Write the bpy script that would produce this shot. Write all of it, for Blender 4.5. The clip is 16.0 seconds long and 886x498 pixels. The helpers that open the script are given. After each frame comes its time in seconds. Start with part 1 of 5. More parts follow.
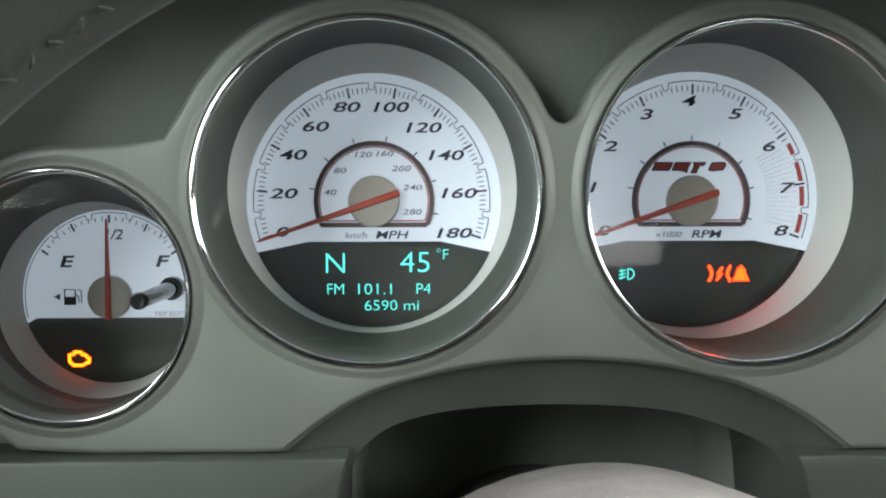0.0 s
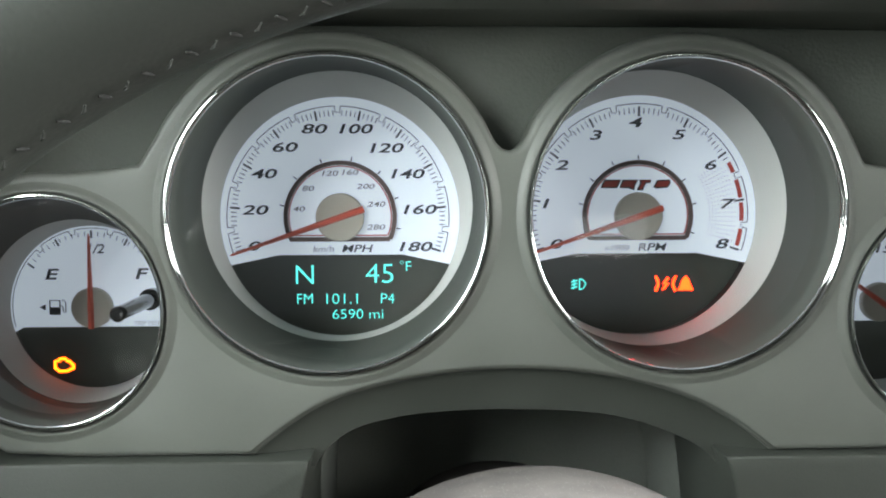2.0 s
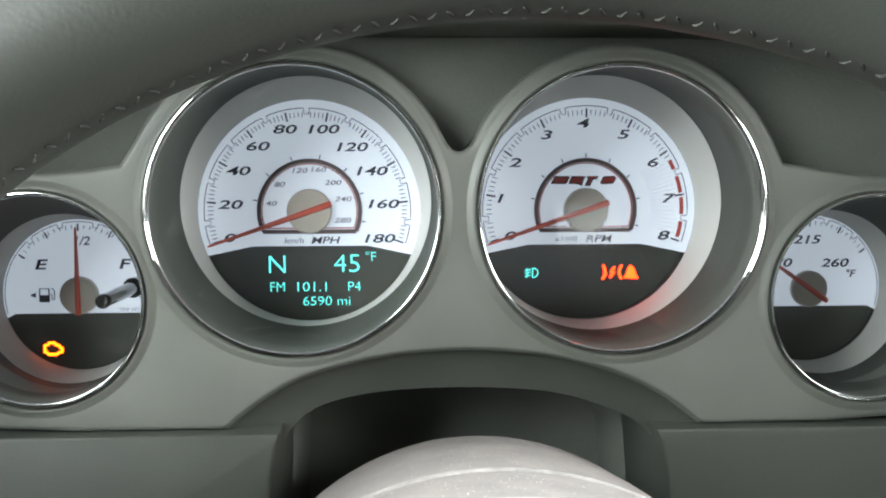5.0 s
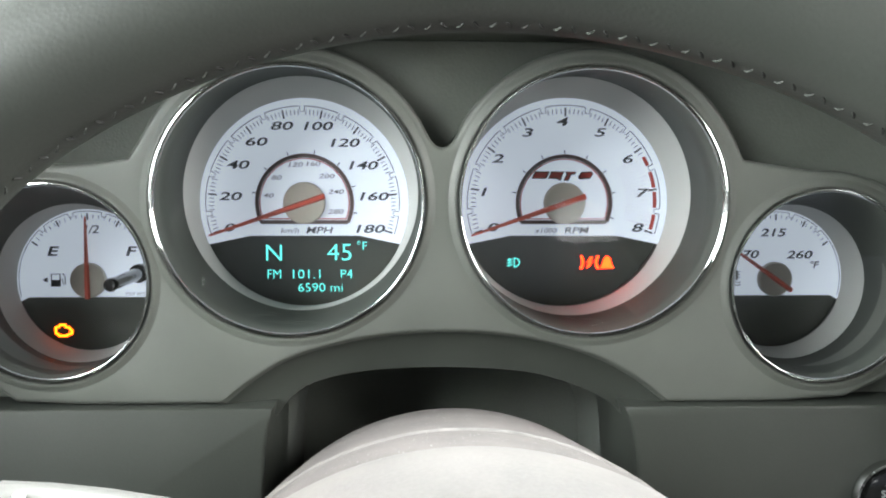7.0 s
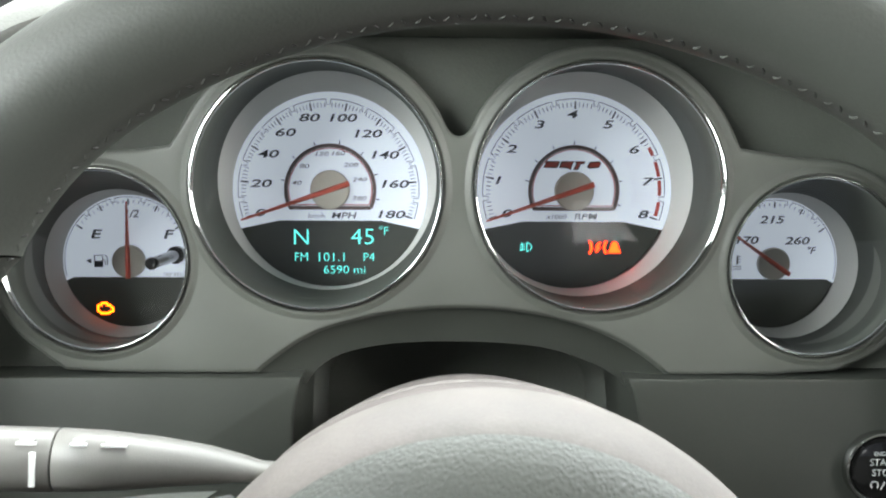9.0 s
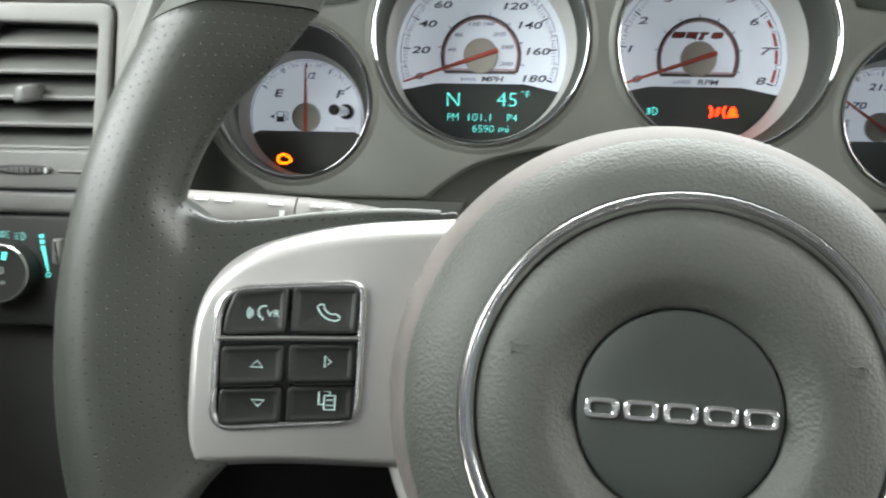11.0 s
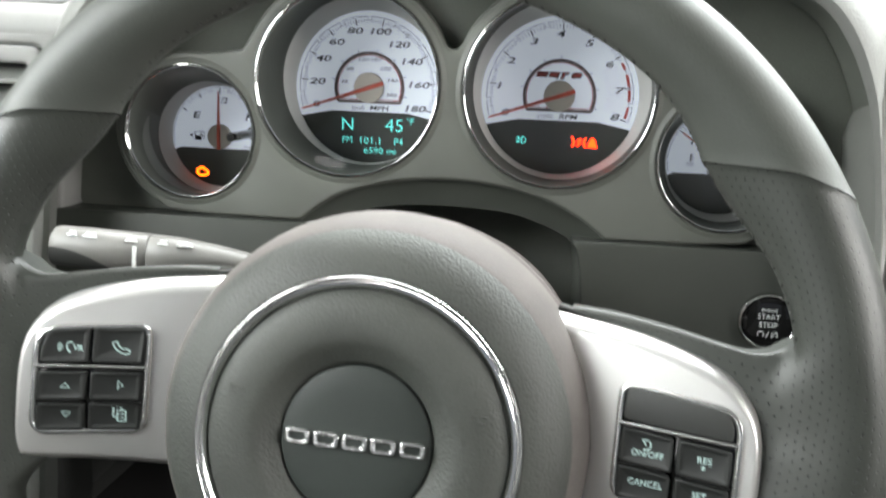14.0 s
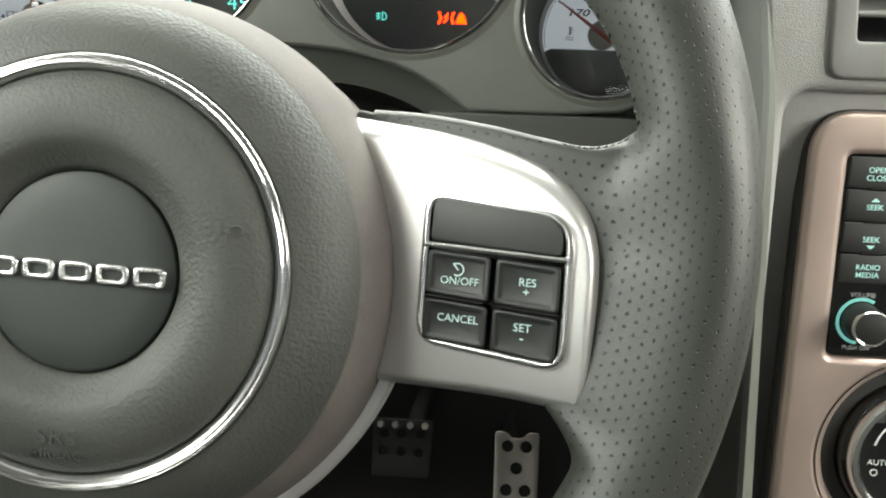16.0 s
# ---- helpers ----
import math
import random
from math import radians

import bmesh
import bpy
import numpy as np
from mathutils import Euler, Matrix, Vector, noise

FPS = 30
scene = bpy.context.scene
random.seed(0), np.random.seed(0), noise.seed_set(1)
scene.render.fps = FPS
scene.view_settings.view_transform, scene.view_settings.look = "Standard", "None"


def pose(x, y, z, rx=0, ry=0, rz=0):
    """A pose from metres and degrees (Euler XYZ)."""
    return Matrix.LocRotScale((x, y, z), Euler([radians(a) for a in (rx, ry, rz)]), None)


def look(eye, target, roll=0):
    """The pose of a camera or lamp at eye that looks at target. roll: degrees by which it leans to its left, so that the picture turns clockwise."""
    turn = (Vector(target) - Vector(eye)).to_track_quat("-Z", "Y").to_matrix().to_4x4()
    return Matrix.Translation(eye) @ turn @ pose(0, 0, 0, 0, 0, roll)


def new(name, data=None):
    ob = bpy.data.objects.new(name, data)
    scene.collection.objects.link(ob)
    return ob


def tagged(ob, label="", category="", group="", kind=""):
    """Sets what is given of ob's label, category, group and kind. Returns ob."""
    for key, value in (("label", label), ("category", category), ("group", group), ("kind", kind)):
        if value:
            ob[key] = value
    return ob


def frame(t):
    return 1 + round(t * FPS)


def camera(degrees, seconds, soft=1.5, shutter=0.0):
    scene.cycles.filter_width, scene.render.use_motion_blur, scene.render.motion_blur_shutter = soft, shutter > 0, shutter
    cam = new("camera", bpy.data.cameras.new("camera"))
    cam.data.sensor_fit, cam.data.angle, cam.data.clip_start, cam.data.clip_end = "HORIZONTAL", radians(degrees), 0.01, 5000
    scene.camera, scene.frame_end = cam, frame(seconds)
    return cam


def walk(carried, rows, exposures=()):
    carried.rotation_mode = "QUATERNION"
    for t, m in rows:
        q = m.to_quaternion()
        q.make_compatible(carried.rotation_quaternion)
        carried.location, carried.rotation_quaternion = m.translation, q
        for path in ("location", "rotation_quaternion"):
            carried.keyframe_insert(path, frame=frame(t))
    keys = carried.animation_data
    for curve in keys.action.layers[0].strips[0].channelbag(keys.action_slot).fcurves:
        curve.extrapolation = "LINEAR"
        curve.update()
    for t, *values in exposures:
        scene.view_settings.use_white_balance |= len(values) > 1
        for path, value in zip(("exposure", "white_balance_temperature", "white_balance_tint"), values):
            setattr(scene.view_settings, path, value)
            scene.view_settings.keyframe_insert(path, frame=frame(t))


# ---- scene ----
# Car frame: x to the right, y ahead, z up the dial faces; the origin is the speedometer's hub.
CAR = pose(0, 0, 0.66, -14)
SHELL = pose(0, 0, 0.66)
cam = camera(51.5, 16.0, soft=2.0, shutter=0.45)
ROWS = [
    (0, 0.0164, -0.3704, 0.0035, -1.74, -3.52, -0.08),
    (0.5, 0.0209, -0.3770, 0.0092, -2.02, -3.54, -0.03),
    (1, 0.0263, -0.3838, 0.0118, -1.79, -3.76, 0.01),
    (1.5, 0.0273, -0.3913, 0.0143, -2.23, -3.94, 0.05),
    (2, 0.0296, -0.3949, 0.0155, -2.08, -4.26, -0.14),
    (2.5, 0.0316, -0.3994, 0.0159, -2.22, -4.46, -0.15),
    (3, 0.0350, -0.4060, 0.0173, -2.52, -4.62, -0.21),
    (3.5, 0.0370, -0.4161, 0.0197, -2.58, -4.72, -0.21),
    (4, 0.0395, -0.4190, 0.0199, -2.69, -4.85, -0.20),
    (6.5, 0.0449, -0.4477, 0.0191, -2.54, -5.22, 0.05),
    (7, 0.0490, -0.4546, 0.0186, -2.41, -5.21, 0.18),
    (7.5, 0.0500, -0.4588, 0.0194, -2.25, -5.16, 0.28),
    (8, 0.0485, -0.4608, 0.0189, -2.14, -5.15, 0.39),
    (8.2, 0.0496, -0.4621, 0.0192, -2.01, -5.10, 0.42),
    (10.3, 0.0252, -0.5443, -0.0384, -0.25, -4.98, 0.56),
    (10.5, 0.0181, -0.5510, -0.0490, 0.01, -5.20, 0.73),
    (11, 0.0110, -0.5611, -0.0472, 3.22, -7.08, 1.08),
    (11.5, 0.0115, -0.5701, -0.0334, 5.83, -8.45, 2.21),
    (12, 0.0172, -0.5778, -0.0126, 6.81, -9.43, 2.73),
    (12.5, 0.0331, -0.5949, 0.0158, 7.22, -10.00, 2.70),
    (13, 0.0629, -0.6153, 0.0403, 7.42, -10.67, 2.61),
    (13.5, 0.1073, -0.6206, 0.0364, 6.69, -10.57, 2.63),
    (14, 0.1307, -0.6221, 0.0117, 6.96, -10.82, 2.36),
    (14.5, 0.1485, -0.5968, -0.0257, 6.38, -11.20, 2.13),
    (15, 0.1737, -0.5743, -0.0545, 5.36, -11.02, 1.94),
    (15.5, 0.1784, -0.5620, -0.0627, 4.35, -10.81, 1.96),
    (16, 0.1809, -0.5562, -0.0652, 3.54, -10.59, 1.98),
]


def eye_pose(x, y, z, yaw, pitch, roll):
    a, b = radians(yaw), radians(pitch)
    ahead = Vector((-math.sin(a) * math.cos(b), math.cos(a) * math.cos(b), math.sin(b)))
    return look((x, y, z), Vector((x, y, z)) + ahead, roll)


walk(cam, [(t, CAR @ eye_pose(*row)) for t, *row in ROWS],
     exposures=[(0.0, -0.06, 6260, 4), (3.5, 0.18, 6300, 5), (8.0, 0.22, 6300, 7), (10.5, -0.11, 6480, 7), (12.0, -0.08, 6420, 9), (13.0, -0.08, 6400, 17), (13.5, -0.14, 6420, 13), (14.0, -0.15, 6450, 9), (15.0, -0.08, 6720, 6), (16.0, -0.15, 6800, 4)])
WINDSHIELD, DRIVERWIN, PASSWIN, REARWIN, DIALGLOW = 47.0, 21.0, 22.0, 4.0, 0.37

# ---- world and light ----
world = bpy.data.worlds.new("sky")
scene.world = world
world.use_nodes = True
wn = world.node_tree
sky = wn.nodes.new("ShaderNodeTexSky")
sky.sky_type, sky.sun_disc = "NISHITA", False
sky.air_density, sky.dust_density, sky.ozone_density = 0.5, 5.0, 0.2
sky.sun_elevation, sky.sun_rotation = radians(48), radians(-25)
haze = wn.nodes.new("ShaderNodeHueSaturation")
haze.inputs["Saturation"].default_value = 0.3
wn.links.new(sky.outputs[0], haze.inputs["Color"])
wn.links.new(haze.outputs[0], wn.nodes["Background"].inputs[0])
wn.nodes["Background"].inputs[1].default_value = 0.12


def lamp(name, kind, m, power, colour, **values):
    data = bpy.data.lights.new(name, kind)
    data.energy, data.color = power, colour
    if kind == "AREA":
        data.shape, data.size, data.size_y = "RECTANGLE", values["size"], values["size_y"]
    else:
        data.angle = values["angle"]
    ob = new(name, data)
    ob.matrix_world = m
    return ob


lamp("sun", "SUN", look((0, 2, 4), (0.4, 0, 0.4)), 0.8, (1.0, 0.96, 0.9), angle=radians(14))
# daylight in the openings of the cabin
lamp("windshield_daylight", "AREA", CAR @ look((0.32, 0.010, 0.440), (0.22, -0.42, -0.115)), WINDSHIELD, (0.96, 1.0, 0.99), size=1.25, size_y=0.62)
lamp("driver_window_daylight", "AREA", CAR @ look((-0.56, -0.62, 0.22), (0.1, -0.45, -0.10)), DRIVERWIN, (0.97, 1.0, 0.98), size=0.85, size_y=0.36)
lamp("passenger_window_daylight", "AREA", CAR @ look((1.18, -0.60, 0.22), (0.3, -0.30, -0.10)), PASSWIN, (1.0, 0.97, 0.94), size=0.85, size_y=0.36)
lamp("rear_window_daylight", "AREA", SHELL @ look((0.53, -1.98, 0.365), (0.35, -0.2, 0.0)), REARWIN * 0.06, (1.0, 0.99, 0.97), size=0.18, size_y=0.10)
lamp("quarter_window_daylight", "AREA", SHELL @ look((-0.57, -1.52, 0.14), (0.2, -0.4, 0.05)), REARWIN * 0.26, (1.0, 0.99, 0.97), size=0.46, size_y=0.13)


# ---- materials ----
def ramp(n, links, source, low, high, a, b):
    """A colour ramp from grey noise to two colours."""
    r = n.new("ShaderNodeValToRGB")
    r.color_ramp.elements[0].position, r.color_ramp.elements[1].position = low, high
    r.color_ramp.elements[0].color, r.color_ramp.elements[1].color = (*a, 1), (*b, 1)
    links.new(source, r.inputs[0])
    return r.outputs[0]


def surface(name, colour, rough, metal=0.0, grain=1500.0, relief=0.15, blotch=25.0, vary=0.12, deep=0.0003, kind="noise", coat=0.0, rough_vary=0.08):
    """A finish with colour that varies broadly and finely, uneven gloss and fine relief."""
    mat = bpy.data.materials.new(name)
    mat.use_nodes = True
    n, links = mat.node_tree.nodes, mat.node_tree.links
    p = n["Principled BSDF"]
    where = n.new("ShaderNodeTexCoord").outputs["Object"]
    broad, fine = n.new("ShaderNodeTexNoise"), n.new("ShaderNodeTexNoise")
    broad.inputs["Scale"].default_value, broad.inputs["Detail"].default_value = blotch, 5.0
    fine.inputs["Scale"].default_value, fine.inputs["Detail"].default_value = grain, 2.0
    for tex in (broad, fine):
        links.new(where, tex.inputs["Vector"])
    mix = n.new("ShaderNodeMath")
    mix.operation = "MULTIPLY_ADD"
    mix.inputs[1].default_value = 0.35
    links.new(fine.outputs[0], mix.inputs[0])
    links.new(broad.outputs[0], mix.inputs[2])
    dark, light = [c * (1 - vary) for c in colour], [min(1, c * (1 + vary)) for c in colour]
    links.new(ramp(n, links, mix.outputs[0], 0.45, 0.9, dark, light), p.inputs["Base Color"])
    gloss = n.new("ShaderNodeMapRange")
    gloss.inputs["To Min"].default_value, gloss.inputs["To Max"].default_value = max(0.02, rough - rough_vary), min(1, rough + rough_vary)
    links.new(broad.outputs[0], gloss.inputs["Value"])
    links.new(gloss.outputs[0], p.inputs["Roughness"])
    p.inputs["Metallic"].default_value = metal
    p.inputs["Coat Weight"].default_value = coat
    if relief > 0:
        height = fine
        if kind == "leather":
            height = n.new("ShaderNodeTexVoronoi")
            height.feature, height.distance = "SMOOTH_F1", "EUCLIDEAN"
            height.inputs["Scale"].default_value = grain
            warp = n.new("ShaderNodeVectorMath")
            warp.operation = "ADD"
            far = n.new("ShaderNodeTexNoise")
            far.inputs["Scale"].default_value = grain * 0.35
            shrink = n.new("ShaderNodeVectorMath")
            shrink.operation = "SCALE"
            shrink.inputs["Scale"].default_value = 0.8 / grain
            links.new(where, far.inputs["Vector"])
            links.new(far.outputs["Color"], shrink.inputs[0])
            links.new(where, warp.inputs[0])
            links.new(shrink.outputs[0], warp.inputs[1])
            links.new(warp.outputs[0], height.inputs["Vector"])
        bump = n.new("ShaderNodeBump")
        bump.inputs["Strength"].default_value, bump.inputs["Distance"].default_value = relief, deep
        links.new(height.outputs[0], bump.inputs["Height"])
        links.new(bump.outputs[0], p.inputs["Normal"])
    return mat


def glow(name, colour, strength):
    mat = bpy.data.materials.new(name)
    mat.use_nodes = True
    p = mat.node_tree.nodes["Principled BSDF"]
    p.inputs["Base Color"].default_value = (*[0.3 * c for c in colour], 1)
    p.inputs["Emission Color"].default_value, p.inputs["Emission Strength"].default_value = (*colour, 1), strength
    return mat


def perforated(name, colour, rough):
    """Leather with rows of small punched holes, laid out on the UV map in hole spacings."""
    mat = surface(name, colour, rough, grain=1500, relief=0.40, deep=0.00018, kind="leather", vary=0.15)
    n, links = mat.node_tree.nodes, mat.node_tree.links
    p = n["Principled BSDF"]
    uv = n.new("ShaderNodeUVMap")
    split = n.new("ShaderNodeSeparateXYZ")
    links.new(uv.outputs[0], split.inputs[0])

    def math_node(op, a, b=None):
        m = n.new("ShaderNodeMath")
        m.operation = op
        for i, v in enumerate((a, b)):
            if v is None:
                continue
            if isinstance(v, (int, float)):
                m.inputs[i].default_value = v
            else:
                links.new(v, m.inputs[i])
        return m.outputs[0]

    row = math_node("FLOOR", split.outputs[1])
    shift = math_node("MULTIPLY", math_node("MODULO", row, 2.0), 0.5)
    across = math_node("SUBTRACT", math_node("FRACT", math_node("ADD", split.outputs[0], shift)), 0.5)
    along = math_node("SUBTRACT", math_node("FRACT", split.outputs[1]), 0.5)
    near = math_node("SQRT", math_node("ADD", math_node("MULTIPLY", across, across), math_node("MULTIPLY", along, along)))
    hole = n.new("ShaderNodeMapRange")
    hole.interpolation_type = "SMOOTHSTEP"
    hole.inputs["From Min"].default_value, hole.inputs["From Max"].default_value = 0.068, 0.132
    links.new(near, hole.inputs["Value"])
    base = p.inputs["Base Color"].links[0].from_socket
    mix = n.new("ShaderNodeMix")
    mix.data_type = "RGBA"
    mix.inputs[6].default_value = (0.010, 0.011, 0.010, 1)
    links.new(hole.outputs[0], mix.inputs[0])
    links.new(base, mix.inputs[7])
    links.new(mix.outputs[2], p.inputs["Base Color"])
    bump = n.new("ShaderNodeBump")
    bump.inputs["Strength"].default_value, bump.inputs["Distance"].default_value = 1.0, 0.0009
    links.new(hole.outputs[0], bump.inputs["Height"])
    links.new(p.inputs["Normal"].links[0].from_socket, bump.inputs["Normal"])
    links.new(bump.outputs[0], p.inputs["Normal"])
    return mat


def dusty(mat, size=330.0, share=0.82, tone=(0.34, 0.33, 0.31)):
    """Sparse pale specks of dust on a finish."""
    n, links = mat.node_tree.nodes, mat.node_tree.links
    p = n["Principled BSDF"]
    spots = n.new("ShaderNodeTexVoronoi")
    spots.inputs["Scale"].default_value = size
    links.new(n["Texture Coordinate"].outputs["Object"], spots.inputs["Vector"])
    split = n.new("ShaderNodeSeparateColor")
    links.new(spots.outputs["Color"], split.inputs[0])
    few = n.new("ShaderNodeMath")
    few.operation = "GREATER_THAN"
    few.inputs[1].default_value = share
    links.new(split.outputs[0], few.inputs[0])
    near = n.new("ShaderNodeMapRange")
    near.inputs["From Min"].default_value, near.inputs["From Max"].default_value = 0.22, 0.10
    links.new(spots.outputs["Distance"], near.inputs["Value"])
    both = n.new("ShaderNodeMath")
    both.operation = "MULTIPLY"
    links.new(few.outputs[0], both.inputs[0])
    links.new(near.outputs[0], both.inputs[1])
    mix = n.new("ShaderNodeMix")
    mix.data_type = "RGBA"
    mix.inputs[7].default_value = (*tone, 1)
    links.new(both.outputs[0], mix.inputs[0])
    links.new(p.inputs["Base Color"].links[0].from_socket, mix.inputs[6])
    links.new(mix.outputs[2], p.inputs["Base Color"])
    return mat


PANEL = surface("cluster_panel_plastic", (0.095, 0.099, 0.087), 0.50, grain=2600, relief=0.12, deep=0.0002)
# same dash plastic as DASH2, paler to make up for weak light on it
DASH = surface("dash_toned_up_plastic", (0.30, 0.297, 0.288), 0.50, grain=1500, relief=0.75, deep=0.0004, kind="leather")
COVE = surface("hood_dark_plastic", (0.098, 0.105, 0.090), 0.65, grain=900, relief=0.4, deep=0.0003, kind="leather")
TUNNEL = surface("column_recess_plastic", (0.160, 0.169, 0.150), 0.85, grain=900, relief=0.3)
DARK = surface("dark_plastic", (0.03, 0.031, 0.029), 0.5, grain=1800, relief=0.2)
BLACK = surface("black_button_plastic", (0.013, 0.014, 0.013), 0.48, grain=2600, relief=0.12)
GLOSSBLACK = surface("gloss_black", (0.008, 0.008, 0.008), 0.10, grain=400, relief=0.0, coat=0.3, rough_vary=0.03)
TUBE = surface("gauge_tube_plastic", (0.044, 0.050, 0.042), 0.68, grain=2600, relief=0.05)
RING = surface("light_dial_ring", (0.52, 0.525, 0.51), 0.6, grain=2500, relief=0.05, vary=0.04)
CHROME = surface("chrome", (0.60, 0.605, 0.595), 0.10, metal=1.0, grain=300, relief=0.0, vary=0.04, rough_vary=0.04)
BRIGHT = surface("bright_button_trim", (0.84, 0.84, 0.83), 0.24, metal=1.0, grain=300, relief=0.0, vary=0.04, rough_vary=0.05)
RINGCHROME = surface("brushed_ring_chrome", (0.84, 0.84, 0.83), 0.15, metal=1.0, grain=300, relief=0.0, vary=0.04, rough_vary=0.05)
SATIN = surface("satin_silver_paint", (0.69, 0.68, 0.665), 0.40, metal=0.80, grain=5000, relief=0.06, deep=0.0001, vary=0.05, rough_vary=0.05)
HUB = surface("airbag_cover_plastic", (0.044, 0.047, 0.041), 0.60, grain=920, relief=0.52, deep=0.0005, kind="leather", vary=0.22)
HUBSIDE = surface("hub_side_plastic", (0.092, 0.081, 0.075), 0.70, grain=900, relief=0.25, vary=0.2, blotch=60)
COLUMN = dusty(surface("dusty_column_plastic", (0.064, 0.054, 0.050), 0.78, grain=900, relief=0.3, vary=0.3, blotch=90), 900.0, 0.62, (0.26, 0.25, 0.24))
DISC = surface("emblem_disc_plastic", (0.019, 0.024, 0.021), 0.58, grain=1600, relief=0.08, vary=0.2)
LEATHER = surface("smooth_leather", (0.046, 0.050, 0.043), 0.52, grain=1100, relief=0.22, deep=0.0003, kind="leather")
PERF = perforated("perforated_leather", (0.031, 0.034, 0.029), 0.45)
THREAD = surface("grey_thread", (0.060, 0.062, 0.056), 0.9, grain=4000, relief=0.4)
SEAM = surface("seam_shadow_gap", (0.03, 0.03, 0.028), 0.8, relief=0.0)
WHITE = surface("white_print", (0.80, 0.82, 0.80), 0.6, relief=0.0, vary=0.03)
GREYPRINT = surface("grey_print", (0.42, 0.43, 0.43), 0.6, relief=0.0, vary=0.05)
INK = surface("black_print", (0.030, 0.036, 0.050), 0.6, relief=0.0)
REDINK = surface("red_print", (0.42, 0.06, 0.05), 0.6, relief=0.0)
GREYRED = surface("faded_red_print", (0.30, 0.16, 0.16), 0.6, relief=0.0)
GREYINK = surface("grey_dial_print", (0.16, 0.165, 0.18), 0.6, relief=0.0)
ARCH = surface("arch_print", (0.12, 0.085, 0.085), 0.5, relief=0.0)
CAP = surface("needle_cap_plastic", (0.50, 0.47, 0.42), 0.5, grain=2500, relief=0.05, vary=0.05)
NEEDLE = surface("needle_red_plastic", (0.62, 0.10, 0.06), 0.4, relief=0.0, vary=0.05)
STACK = surface("champagne_metal_trim", (0.50, 0.40, 0.35), 0.36, metal=0.55, grain=4000, relief=0.06, deep=0.0001, vary=0.05)
STALK = surface("stalk_plastic", (0.165, 0.16, 0.15), 0.42, grain=1800, relief=0.2)
STEEL = surface("brushed_pedal_steel", (0.46, 0.44, 0.40), 0.5, metal=1.0, grain=1800, relief=0.1)
RUBBER = surface("black_rubber", (0.02, 0.02, 0.02), 0.8, grain=900, relief=0.3)
CARPET = surface("dark_carpet", (0.018, 0.017, 0.016), 0.95, grain=500, relief=0.8, deep=0.002)
TRIM = surface("cabin_trim_fabric", (0.13, 0.13, 0.124), 0.9, grain=700, relief=0.4, deep=0.0006)
# smoked black lifted to grey: the lens's veil is in this colour
LCDBACK = surface("haze_lifted_display_plastic", (0.060, 0.065, 0.056), 0.22, relief=0.0, coat=0.2)
TEAL = glow("teal_backlight", (0.16, 0.95, 0.86), 1.3)
TEALDIM = glow("teal_backlight_dim", (0.30, 0.85, 0.80), 0.55)
PALETEAL = glow("pale_teal_backlight", (0.52, 0.90, 0.84), 0.70)
KEYLIGHT = glow("backlit_key_print", (0.74, 1.0, 0.95), 0.55)
AMBER = glow("amber_light", (1.0, 0.10, 0.0015), 11.0)
REDLAMP = glow("red_light", (1.0, 0.014, 0.0005), 24.0)

# backlit white dial face
DIAL = surface("backlit_dial_face", (0.62, 0.66, 0.74), 0.5, grain=2500, relief=0.0, vary=0.02, blotch=40)
DIAL.node_tree.nodes["Principled BSDF"].inputs["Emission Color"].default_value = (0.78, 0.86, 0.98, 1)
DIAL.node_tree.nodes["Principled BSDF"].inputs["Emission Strength"].default_value = DIALGLOW

GLASS = bpy.data.materials.new("clear_gauge_lens")
GLASS.use_nodes = True
gn, gl = GLASS.node_tree.nodes, GLASS.node_tree.links
gn.remove(gn["Principled BSDF"])
clear, gleam, share, edge = gn.new("ShaderNodeBsdfTransparent"), gn.new("ShaderNodeBsdfGlossy"), gn.new("ShaderNodeMixShader"), gn.new("ShaderNodeFresnel")
gleam.inputs["Roughness"].default_value, edge.inputs["IOR"].default_value = 0.03, 1.45
gl.new(edge.outputs[0], share.inputs[0])
gl.new(clear.outputs[0], share.inputs[1])
gl.new(gleam.outputs[0], share.inputs[2])
gl.new(share.outputs[0], gn["Material Output"].inputs[0])


# ---- building ----
def thing(name, m, label, category, group="", kind=""):
    ob = new(name)
    ob.empty_display_size = 0.02
    ob.matrix_world = CAR @ m
    return tagged(ob, label, category, group, kind)


def mesh_of(bm, name, mat, smooth=40.0):
    bmesh.ops.recalc_face_normals(bm, faces=bm.faces)
    me = bpy.data.meshes.new(name)
    bm.to_mesh(me)
    bm.free()
    me.materials.append(mat)
    me.polygons.foreach_set("use_smooth", [smooth > 0] * len(me.polygons))
    if smooth > 0:
        me.set_sharp_from_angle(angle=radians(smooth))
    me.update()
    return me


def part(name, bm, mat, parent, label="", m=None, smooth=40.0):
    ob = new(name, mesh_of(bm, name, mat, smooth))
    ob.parent = parent
    if m is not None:
        ob.matrix_basis = m
    return tagged(ob, label)


def structure(name, bm, mat, label, smooth=40.0):
    ob = new(name, mesh_of(bm, name, mat, smooth))
    ob.matrix_world = CAR
    return tagged(ob, label, name.replace("_", " "), kind="structure")


def rows_mesh(bm, rows, closed=True, cap_start=False, cap_end=False):
    """Skin rows of points, all with the same count."""
    made = [[bm.verts.new(p) for p in row] for row in rows]
    k = len(made[0])
    for a, b in zip(made, made[1:]):
        for i in range(k if closed else k - 1):
            j = (i + 1) % k
            bm.faces.new((a[i], a[j], b[j], b[i]))
    if cap_start:
        bm.faces.new(made[0][::-1])
    if cap_end:
        bm.faces.new(made[-1])
    return made


